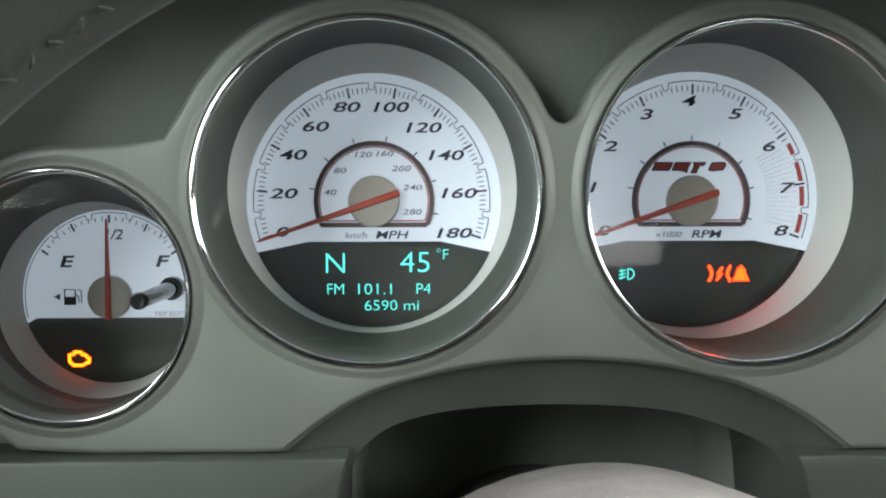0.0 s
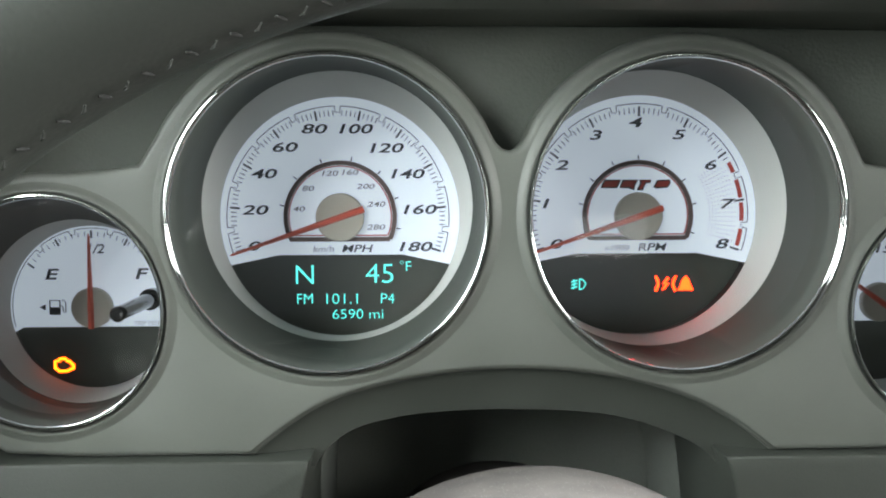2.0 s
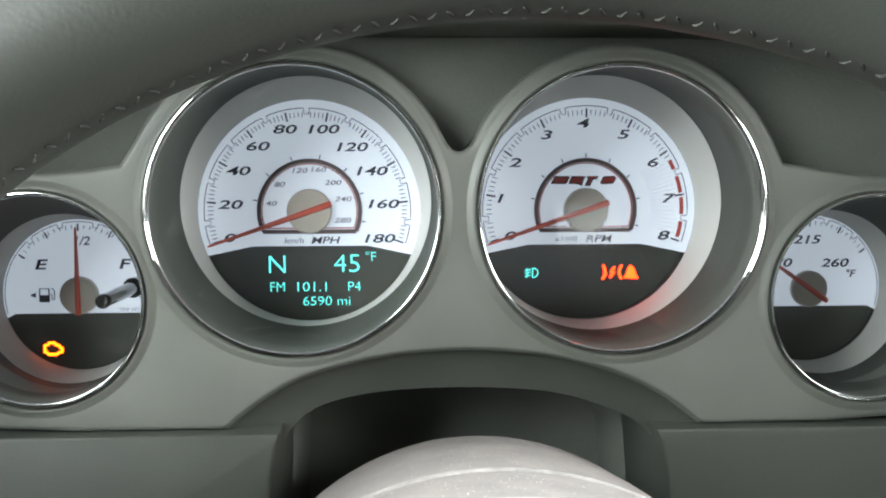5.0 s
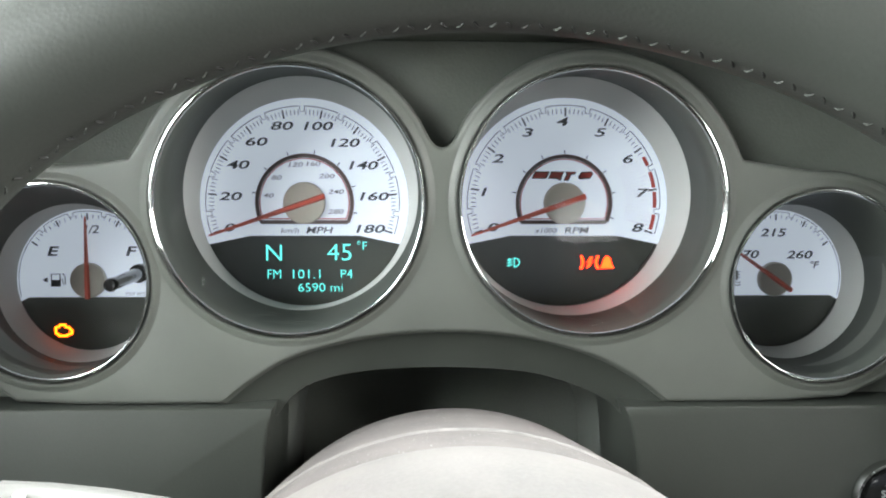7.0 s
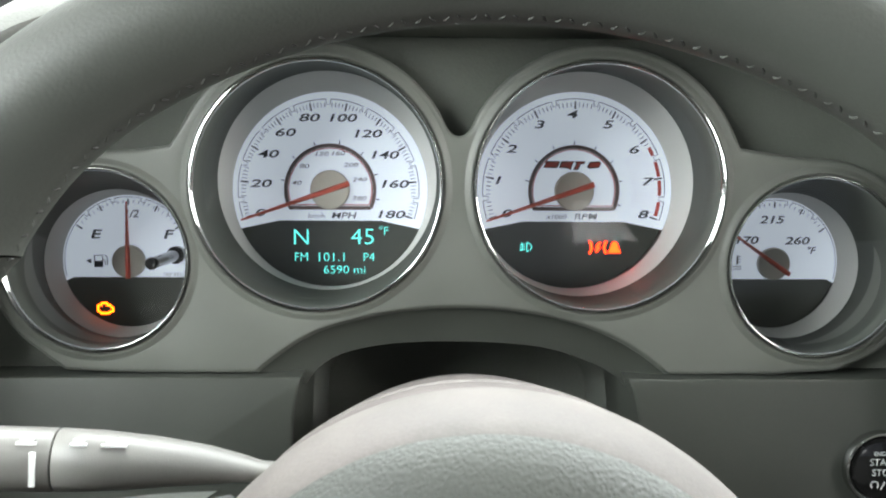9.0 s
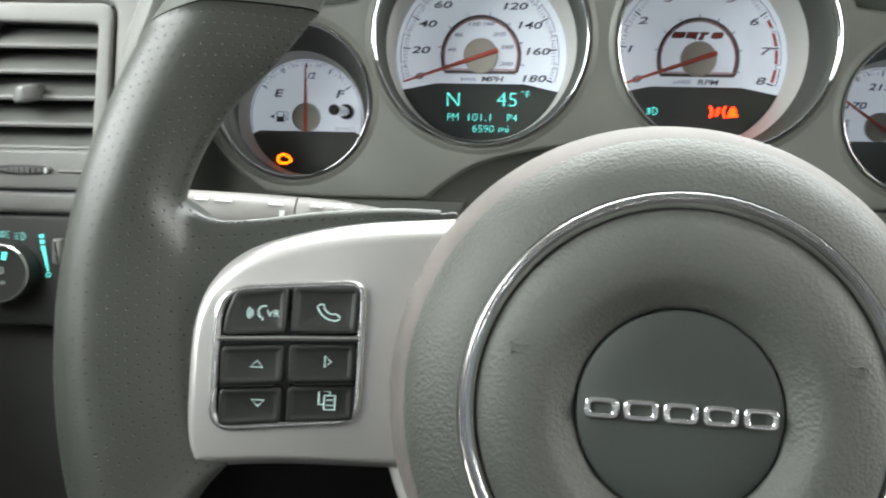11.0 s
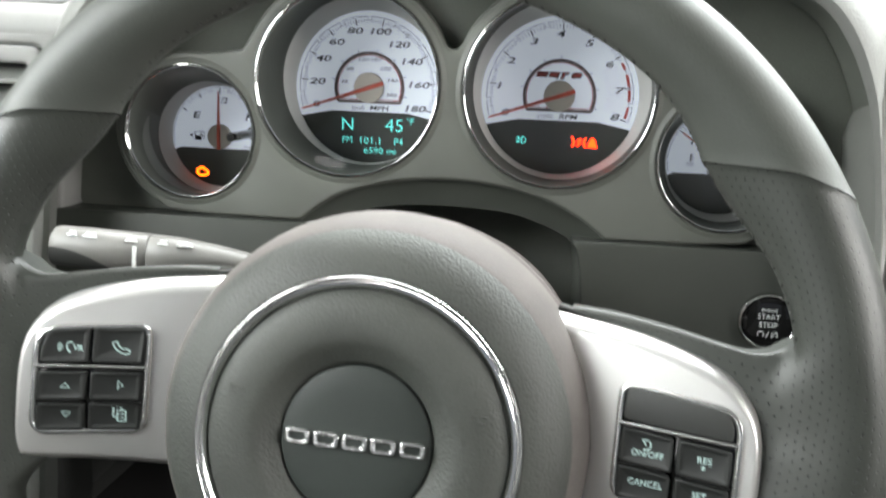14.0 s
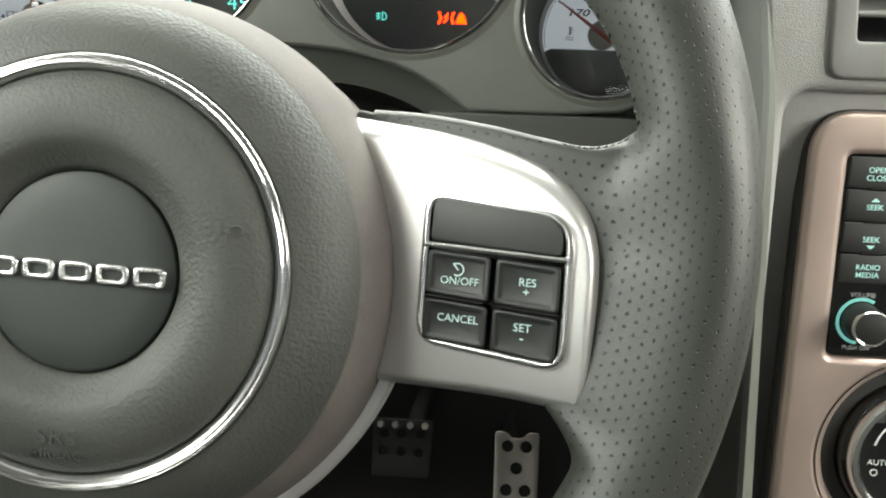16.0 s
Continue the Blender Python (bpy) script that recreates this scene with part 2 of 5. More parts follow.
def lathe(profile, n=72, cx=0.0, cy=0.0, bm=None):
    """Revolve (radius, height) pairs about the local z axis."""
    bm = bm or bmesh.new()
    rows = [[(cx + r * math.cos(2 * math.pi * i / n), cy + r * math.sin(2 * math.pi * i / n), h) for i in range(n)] for r, h in profile]
    solid = [row for row, (r, h) in zip(rows, profile) if r > 1e-6]
    made = rows_mesh(bm, solid)
    if profile[0][0] <= 1e-6:
        c = bm.verts.new((cx, cy, profile[0][1]))
        for i in range(n):
            bm.faces.new((c, made[0][i], made[0][(i + 1) % n]))
    if profile[-1][0] <= 1e-6:
        c = bm.verts.new((cx, cy, profile[-1][1]))
        for i in range(n):
            bm.faces.new((c, made[-1][(i + 1) % n], made[-1][i]))
    return bm


def circle(cx, cy, r, n=64, start=0.0, end=360.0):
    full = abs(end - start) >= 360
    return [(cx + r * math.cos(radians(start + (end - start) * i / (n if full else n - 1))), cy + r * math.sin(radians(start + (end - start) * i / (n if full else n - 1)))) for i in range(n)]


def rounded(points, radius, n=6):
    """A polygon with rounded corners; radius may be one number or one for each corner."""
    out, k = [], len(points)
    for i, p in enumerate(points):
        r = radius[i] if isinstance(radius, (list, tuple)) else radius
        p = Vector(p)
        a, b = (Vector(points[i - 1]) - p), (Vector(points[(i + 1) % k]) - p)
        r = min(r, a.length * 0.48, b.length * 0.48)
        if r < 1e-6:
            out.append(tuple(p))
            continue
        a, b = p + a.normalized() * r, p + b.normalized() * r
        for s in range(n + 1):
            t = s / n
            out.append(tuple((1 - t) ** 2 * a + 2 * t * (1 - t) * p + t * t * b))
    return out


def curve_through(points, per=8, closed=False):
    """A smooth line through points (Catmull-Rom)."""
    out, k = [], len(points)
    for i in range(k if closed else k - 1):
        p0, p1, p2, p3 = (Vector(points[(i + d) % k] if closed else points[min(max(i + d, 0), k - 1)]) for d in (-1, 0, 1, 2))
        for s in range(per):
            t = s / per
            out.append(tuple(0.5 * (2 * p1 + (p2 - p0) * t + (2 * p0 - 5 * p1 + 4 * p2 - p3) * t * t + (3 * p1 - p0 - 3 * p2 + p3) * t ** 3)))
    if not closed:
        out.append(tuple(points[-1]))
    return out


def area_of(loop):
    return 0.5 * sum(a[0] * b[1] - b[0] * a[1] for a, b in zip(loop, loop[1:] + loop[:1]))


def inset(loop, d):
    """The loop moved inwards by d (for a counter-clockwise loop)."""
    out, k = [], len(loop)
    for i in range(k):
        a, p, b = Vector(loop[i - 1]), Vector(loop[i]), Vector(loop[(i + 1) % k])
        e, f = (p - a), (b - p)
        n1, n2 = Vector((-e.y, e.x)), Vector((-f.y, f.x))
        n = (n1.normalized() if n1.length > 1e-9 else n2.normalized()) + (n2.normalized() if n2.length > 1e-9 else n1.normalized())
        n = n / max(n.length, 1e-6)
        out.append(tuple(p + n * d))
    return out


def edge_steps(bevel, n=3):
    """Offsets and drops of a rounded edge, from the side up to the front."""
    return [(bevel * (1 - math.cos(a)), bevel * math.sin(a)) for a in (math.pi / 2 * i / n for i in range(n + 1))]


def plate(outline, back, front, bevel=0.0005, holes=(), steps=3, bm=None, close_back=True):
    """A slab between two heights, with a rounded front edge and holes that go through it."""
    bm = bm or bmesh.new()
    loops = [outline if area_of(outline) > 0 else outline[::-1]] + [h[::-1] if area_of(h) > 0 else h for h in holes]
    rims, backs = [], []
    for loop in loops:
        rows = [[(x, y, back) for x, y in loop]]
        for off, up in edge_steps(bevel, steps):
            rows.append([(x, y, front - bevel + up) for x, y in inset(loop, off)])
        made = rows_mesh(bm, rows)
        rims.append(made[-1])
        backs.append(made[0])
    for group in (rims, backs) if close_back else (rims,):
        if len(group) == 1:
            bm.faces.new(group[0] if group is rims else group[0][::-1])
        else:
            edges = []
            for ring in group:
                for a, b in zip(ring, ring[1:] + ring[:1]):
                    edges.append(bm.edges.get((a, b)) or bm.edges.new((a, b)))
            bmesh.ops.triangle_fill(bm, use_beauty=True, use_dissolve=False, edges=edges)
    return bm


def ribbon(points, width, w0, w1, closed=False, bm=None):
    """A flat strip along a line in the xy plane."""
    bm = bm or bmesh.new()
    k = len(points)
    left, right = [], []
    for i in range(k):
        a = Vector(points[(i - 1) % k] if closed or i else points[i])
        b = Vector(points[(i + 1) % k] if closed or i < k - 1 else points[i])
        d = (b - a).normalized()
        n = Vector((-d.y, d.x)) * width / 2
        left.append(Vector(points[i]) + n)
        right.append(Vector(points[i]) - n)
    rows = [[(*a, w0), (*a, w1), (*b, w1), (*b, w0)] for a, b in zip(left, right)]
    if closed:
        rows.append(rows[0])
    rows_mesh(bm, rows, closed=True, cap_start=not closed, cap_end=not closed)
    return bm


def tube(points, radius, n=8, closed=False, bm=None, flat=1.0):
    """A round bar along a line in space."""
    bm = bm or bmesh.new()
    pts = [Vector(p) for p in points]
    k, rows = len(pts), []
    up = Vector((0, 0, 1))
    for i, p in enumerate(pts):
        a = pts[(i - 1) % k] if closed or i else p
        b = pts[(i + 1) % k] if closed or i < k - 1 else p
        d = (b - a).normalized()
        side = d.cross(up)
        side = side.normalized() if side.length > 1e-4 else d.cross(Vector((1, 0, 0))).normalized()
        top = side.cross(d).normalized()
        r = radius[i] if isinstance(radius, (list, tuple)) else radius
        rows.append([tuple(p + side * r * math.cos(2 * math.pi * j / n) + top * r * flat * math.sin(2 * math.pi * j / n)) for j in range(n)])
    if closed:
        rows.append(rows[0])
    rows_mesh(bm, rows, cap_start=not closed, cap_end=not closed)
    if closed:
        bmesh.ops.remove_doubles(bm, verts=bm.verts, dist=1e-7)
    return bm


def lettering(body, size, mat, parent, x, y, w, name="lettering", shear=0.0, wide=1.0, bold=0.0, depth=0.00008, m=None, label=""):
    """Characters in the built-in font, centred, lying in the xy plane."""
    data = bpy.data.curves.new(name, "FONT")
    data.body, data.size, data.shear, data.offset, data.extrude = body, size, shear, bold * size, depth
    data.align_x, data.align_y, data.resolution_u = "CENTER", "CENTER", 3
    temp = bpy.data.objects.new(name, data)
    scene.collection.objects.link(temp)
    bpy.context.view_layer.update()
    me = bpy.data.meshes.new_from_object(temp.evaluated_get(bpy.context.evaluated_depsgraph_get()))
    bpy.data.objects.remove(temp)
    bpy.data.curves.remove(data)
    me.transform((m or Matrix.Identity(4)) @ Matrix.Translation((x, y, w)) @ Matrix.Diagonal((wide, 1, 1, 1)))
    me.materials.clear()
    me.materials.append(mat)
    ob = new(name, me)
    ob.parent = parent
    return tagged(ob, label)


def face_pose(x, y, z, rx=0.0, rz=0.0):
    """Local x to the right, y up and z towards the driver."""
    return pose(x, y, z, 0, 0, rz) @ pose(0, 0, 0, 90 + rx)


# ---- cabin shell ----
def box(bm, x0, x1, y0, y1, z0, z1):
    v = [bm.verts.new((x, y, z)) for x in (x0, x1) for y in (y0, y1) for z in (z0, z1)]
    for f in ((0, 1, 3, 2), (4, 6, 7, 5), (0, 4, 5, 1), (2, 3, 7, 6), (0, 2, 6, 4), (1, 5, 7, 3)):
        bm.faces.new([v[i] for i in f])
    return bm


def shell_wall(*args):
    ob = structure(*args)
    ob.matrix_world = SHELL


def cabin():
    bm = box(bmesh.new(), -0.70, 1.30, -2.1, 0.75, -0.70, -0.66)
    shell_wall("floor", bm, CARPET, "dark carpeted car floor in the footwell")
    bm = box(bmesh.new(), -0.66, 1.26, -1.75, -0.34, 0.60, 0.64)
    shell_wall("ceiling", bm, TRIM, "grey fabric car headliner above the seats")
    for name, x0, x1 in (("wall_door_driver", -0.66, -0.60), ("wall_door_passenger", 1.22, 1.28)):
        bm = box(bmesh.new(), x0, x1, -2.1, 0.75, -0.66, 0.02)
        box(bm, x0, x1, -0.20, -0.12, 0.02, 0.60)
        box(bm, x0, x1, -1.18, -1.08, 0.02, 0.60)
        box(bm, x0, x1, -2.1, -1.75, 0.02, 0.60)
        box(bm, x0, x1, -1.75, -0.12, 0.54, 0.60)
        shell_wall(name, bm, TRIM, "grey door trim with open window above the sill")
    bm = box(bmesh.new(), -0.66, 1.28, -2.1, -2.04, -0.66, 0.18)
    shell_wall("wall_rear", bm, TRIM, "plain grey rear cabin wall below the rear window")
    bm = box(bmesh.new(), -0.66, 1.28, 0.69, 0.75, -0.66, 0.10)
    shell_wall("wall_firewall", bm, CARPET, "dark carpeted firewall behind the pedals")


cabin()


# ---- dashboard ----
LIP = [(-0.196, -0.30), (-0.191, -0.20), (-0.184, -0.09), (-0.175, -0.020), (-0.1665, 0.006), (-0.157, 0.028), (-0.144, 0.047), (-0.127, 0.0610), (-0.105, 0.0685), (-0.060, 0.0712),
       (0.064, 0.0718), (0.185, 0.0712), (0.228, 0.0690), (0.253, 0.0620), (0.277, 0.0445), (0.297, 0.005), (0.310, -0.05), (0.314, -0.09), (0.318, -0.20), (0.322, -0.30)]
BROW = [(-0.178, -0.30), (-0.174, -0.20), (-0.167, -0.09), (-0.158, -0.018), (-0.1505, 0.004), (-0.140, 0.027), (-0.126, 0.0445), (-0.107, 0.0595), (-0.080, 0.0680), (-0.045, 0.0712),
        (0.064, 0.0720), (0.168, 0.0712), (0.215, 0.0678), (0.241, 0.0615), (0.2655, 0.0440), (0.2855, 0.004), (0.295, -0.05), (0.298, -0.09), (0.301, -0.20), (0.304, -0.30)]
MID = 0.0645
# mouth of the recess round the steering column
MOUTH = [(-0.0110, -0.205), (-0.0098, -0.125), (-0.0086, -0.0990), (-0.0060, -0.0898), (0.0000, -0.0818), (0.0115, -0.0748), (0.0341, -0.0702), (0.0676, -0.0690), (0.1014, -0.0712), (0.1243, -0.0776), (0.1395, -0.0853), (0.1464, -0.0937), (0.1488, -0.1040), (0.1500, -0.125), (0.1506, -0.205)]


def spread(loop, wide, up=None):
    """The hood's line moved away from the cluster by d, upwards as far as up."""
    out = []
    for x, z in loop:
        d = wide
        side = (x - MID) / 0.25
        near = min(1.0, max(0.0, (-0.35 - side) / 0.30))
        low = min(1.0, max(0.0, (0.03 - z) / 0.05)) if side > 0.5 else 0.0
        d = d * (1 - low) + low * min(d, 0.002 + 0.02 * d)
        d = d * (1 - near) + near * min(d, 0.014 + max(0.0, d - 0.014) * 0.22)
        lift = min(1.0, max(0.0, (z + 0.05) / 0.11))
        out.append((x + d * max(-1, min(1, side * 1.3)), z + (d if up is None else up) * lift))
    return out


def dashboard():
    line, brow = curve_through(LIP, 6), curve_through(BROW, 6)
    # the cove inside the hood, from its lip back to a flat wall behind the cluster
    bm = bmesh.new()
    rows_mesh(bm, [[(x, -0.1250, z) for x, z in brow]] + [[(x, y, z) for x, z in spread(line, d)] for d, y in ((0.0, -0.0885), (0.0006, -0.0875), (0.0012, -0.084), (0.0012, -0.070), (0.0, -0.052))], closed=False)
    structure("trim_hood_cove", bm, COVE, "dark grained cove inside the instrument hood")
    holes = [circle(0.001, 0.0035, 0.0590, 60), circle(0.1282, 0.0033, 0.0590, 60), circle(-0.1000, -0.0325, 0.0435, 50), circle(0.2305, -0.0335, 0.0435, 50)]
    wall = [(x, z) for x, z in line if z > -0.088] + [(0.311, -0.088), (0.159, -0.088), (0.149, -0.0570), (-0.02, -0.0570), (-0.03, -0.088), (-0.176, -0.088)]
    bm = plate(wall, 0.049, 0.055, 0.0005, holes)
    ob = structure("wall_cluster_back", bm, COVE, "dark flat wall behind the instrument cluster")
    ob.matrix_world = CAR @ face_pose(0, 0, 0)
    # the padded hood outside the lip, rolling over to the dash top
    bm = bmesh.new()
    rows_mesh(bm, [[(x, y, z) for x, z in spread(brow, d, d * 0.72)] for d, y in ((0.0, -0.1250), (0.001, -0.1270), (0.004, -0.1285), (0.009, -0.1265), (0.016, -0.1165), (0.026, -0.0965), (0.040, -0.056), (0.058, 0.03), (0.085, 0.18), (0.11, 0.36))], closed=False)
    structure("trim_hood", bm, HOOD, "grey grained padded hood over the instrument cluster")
    # lower dash under the cluster, with an arch over the steering column
    arch = curve_through(MOUTH, 5)
    right_face = [(0.306, -0.205), (0.306, -0.0828), (0.1416, -0.0828), (0.1438, -0.0880), (0.1454, -0.0940), (0.1470, -0.1020), (0.1492, -0.125), (0.1502, -0.205)]
    left_face = [(-0.0110, -0.205), (-0.0100, -0.125), (-0.0090, -0.1000), (-0.0080, -0.0930), (-0.0068, -0.0870), (-0.0058, -0.0822), (-0.186, -0.0822), (-0.190, -0.205)]
    for name, loop in (("trim_lower_dash_inner", left_face), ("trim_lower_dash_outer", right_face)):
        bm = plate(loop, 0.0, 0.0785, 0.0018)
        ob = structure(name, bm, COVE2, "dark grey lower dash panel beside the steering column")
        ob.matrix_world = CAR @ face_pose(0, 0, 0)
    # dark tunnel for the steering column
    bm = bmesh.new()
    wide = [(x + 0.0012 * max(-1.0, min(1.0, (x - 0.070) / 0.05)), z + 0.0008) for x, z in arch]
    rows = [[(x, -0.0612, z) for x, z in wide], [(x, -0.010, z) for x, z in wide], [(x * 0.95 + 0.003, 0.042, z - 0.012) for x, z in arch]]
    rows_mesh(bm, rows, closed=False)
    bm.faces.new([bm.verts.new((x * 0.95 + 0.003, 0.042, z - 0.012)) for x, z in arch])
    structure("trim_column_tunnel", bm, TUNNEL, "dark recess around the steering column")


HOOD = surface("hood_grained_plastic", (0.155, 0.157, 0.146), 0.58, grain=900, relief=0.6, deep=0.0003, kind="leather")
COVE2 = surface("lower_dash_plastic", (0.043, 0.047, 0.040), 0.52, grain=1600, relief=0.25, deep=0.0003)
dashboard()


# ---- instrument cluster housing ----
SPEED, TACH, FUEL, TEMP = (0.0012, 0.0035), (0.1279, 0.0032), (-0.0975, -0.0303), (0.2286, -0.0322)
RB, RS = 0.0564, 0.0414          # outer radii of the chrome rings
FRONT = 0.0730                   # front of the housing


def even(line, n):
    """n points at equal steps along a line."""
    far = [0.0]
    for a, b in zip(line, line[1:]):
        far.append(far[-1] + math.dist(a, b))
    at = np.linspace(0, far[-1], n)
    return [tuple(p) for p in np.stack([np.interp(at, far, [q[i] for q in line]) for i in (0, 1)], 1).tolist()]


SCOOP_TOP = even(curve_through([(-0.0262, -0.0818), (-0.0126, -0.0710), (0.0045, -0.0617), (0.0343, -0.0543), (0.0664, -0.0519), (0.0988, -0.0545), (0.1250, -0.0612), (0.1449, -0.0708), (0.1602, -0.0824)], 8), 48)
SCOOP_LOW = even(curve_through(MOUTH[3:12], 8), 48)


def cluster_outline():
    loop = []
    loop += [(TACH[0] + r * math.cos(a), TACH[1] + r * math.sin(a)) for a, r in zip(np.radians(np.linspace(24, 148, 24)).tolist(), np.interp(np.linspace(24, 148, 24), (24, 75), (0.0657, 0.0641)).tolist())]
    loop += [(0.0714, 0.0322), (0.0696, 0.0289), (0.0673, 0.0267), (0.0648, 0.0260), (0.0623, 0.0267), (0.0600, 0.0289), (0.0582, 0.0322)]
    loop += [(SPEED[0] + r * math.cos(a), SPEED[1] + r * math.sin(a)) for a, r in zip(np.radians(np.linspace(32, 156, 24)).tolist(), np.interp(np.linspace(32, 156, 24), (105, 156), (0.0641, 0.0657)).tolist())]
    loop += [(-0.0644, 0.0213), (-0.0768, 0.0196)]
    loop += circle(*FUEL, 0.0492, 26, 84, 236)
    loop += [(-0.113, -0.0803), (-0.0845, -0.0818)]
    loop += SCOOP_TOP
    loop += [(0.211, -0.0824), (0.2397, -0.0805)]
    loop += circle(*TEMP, 0.0492, 26, -56, 96)
    loop += [(0.2034, 0.0196), (0.1919, 0.0213)]
    return loop


def cluster():
    t = thing("instrument_cluster", face_pose(0, 0, 0), "matte grey plastic instrument cluster housing with four round openings", "instrument cluster")
    holes = [circle(*SPEED, RB + 0.0006, 96), circle(*TACH, RB + 0.0006, 96), circle(*FUEL, RS + 0.0006, 80), circle(*TEMP, RS + 0.0006, 80)]
    part("panel", plate(cluster_outline(), 0.040, FRONT, 0.0026, holes, steps=5), PANEL, t)
    for c, r in ((SPEED, RB), (TACH, RB), (FUEL, RS), (TEMP, RS)):
        ring = [(r + out, FRONT + up) for out, up in ((0.0050, -0.0002), (0.0038, 0.0002), (0.0028, 0.0008), (0.0020, 0.0013), (0.0013, 0.0014), (0.0007, 0.0010), (0.0004, 0.0002), (0.0004, -0.0125))]
        part("collar", lathe(ring, 96, *c), PANEL, t)
    # soft scoop above the column; the shade of its downward face is in the colour
    bm = bmesh.new()
    rows = []
    for k in range(15):
        f = k / 14 * 1.10 - 0.10
        fall = 0.0124 * (k / 14) ** 0.62 - 0.0002
        line = [(p[0] + (q[0] - p[0]) * f, p[1] + (q[1] - p[1]) * f, FRONT - fall) for p, q in zip(SCOOP_TOP, SCOOP_LOW)]
        rows.append(line)
    rows_mesh(bm, rows, closed=False)
    part("scoop", bm, COVE2, t, "scoop over the column, its shade put into a darker colour")
    return t


cluster()


# ---- gauges ----
def polar(r, a):
    return (r * math.cos(radians(a)), r * math.sin(radians(a)))


def ticks(spec, depth=0.00012, w=0.0004):
    """Radial marks: (angle, inner radius, outer radius, width)."""
    bm = bmesh.new()
    for a, r0, r1, wide in spec:
        ribbon([polar(r0, a), polar(r1, a)], wide, w, w + depth, bm=bm)
    return bm


def battlement(r, low, angles, half, width, start, end):
    """The thin scale line with a notch at each given angle."""
    pts, a = [], start
    stops = sorted(angles, reverse=True)
    step = -1.5
    for s in stops + [None]:
        stop = end if s is None else s + half
        while a > stop:
            pts.append(polar(r, a))
            a += step
        pts.append(polar(r, stop))
        if s is not None:
            pts += [polar(low, s + half * 0.8), polar(low, s - half * 0.8)]
            a = s - half
            pts.append(polar(r, a))
    return ribbon(pts, width, 0.0004, 0.0005)


def dial_shape(r, cut, slope_x, slope_y):
    """A disc cut off flat below, with two sloping shoulders."""
    a0 = math.degrees(math.asin(slope_y / r))
    return circle(0, 0, r, 90, a0, 180 - a0) + [(-slope_x, cut), (slope_x, cut)]


def needle_mesh(angle, length, tail, root, tip, w=0.0042):
    bm = bmesh.new()
    m = Matrix.Rotation(radians(angle), 3, "Z")
    rows = []
    for d, half, high in ((-tail, root * 0.45, 0.0009), (-tail + root * 0.4, root * 0.5, 0.0016), (0, root * 0.5, 0.0020), (length * 0.45, root * 0.36, 0.0014), (length - tip, tip * 0.55, 0.0009), (length, tip * 0.25, 0.0006)):
        rows.append([tuple(m @ Vector(p)) for p in ((d, -half, w), (d, -half * 0.5, w + high), (d, half * 0.5, w + high), (d, half, w))])
    rows_mesh(bm, rows, cap_start=True, cap_end=True)
    return bm


def gauge_body(t, r_dial, r_bezel, cx, cy, ring):
    """Tube, light ring, chrome bezel and lens; the bezel's middle is at (cx, cy) from the needle, ring is the light ring's radius and middle."""
    n = 120

    def rings(levels):
        bm = bmesh.new()
        rows_mesh(bm, [[(x, y, w) for x, y in circle(px, py, r, n)] for r, w, px, py in levels], closed=True)
        return bm

    # the light ring widens from the dial to its rim, the dark tube goes on to the bezel
    rim, rx, ry = ring
    part("tube", rings([(r_bezel - 0.0011, 0.0735, cx, cy), (r_bezel - 0.0014, 0.0650, cx, cy), (rim + 0.0002, 0.0182, rx, ry), (rim - 0.0001, 0.0178, rx, ry)]), TUBE, t)
    part("dial_ring", rings([(rim, 0.0180, rx, ry), (rim - 0.0003, 0.0174, rx, ry), (r_dial + 0.0002, 0.0012, 0, 0), (r_dial - 0.0002, 0.0005, 0, 0)]), RING, t)
    b = r_bezel
    part("bezel_lining", lathe([(b - 0.0012, 0.0680), (b - 0.0014, 0.0731)], n, cx, cy), TUBE, t)
    part("bezel", lathe([(b - 0.0014, 0.0731), (b - 0.0013, 0.0742), (b - 0.0009, 0.0752), (b - 0.0004, 0.0757), (b, 0.0756), (b + 0.0003, 0.0746), (b + 0.0003, 0.0690)], n, cx, cy), CHROME, t, "polished chrome ring")
    lens = part("lens", lathe([(0, 0.0), (b * 0.5, 0.0), (b - 0.0024, 0.0)], n), GLASS, t, "clear flat lens", m=pose(cx, cy, 0.0635))
    lens.visible_shadow = False
    return t


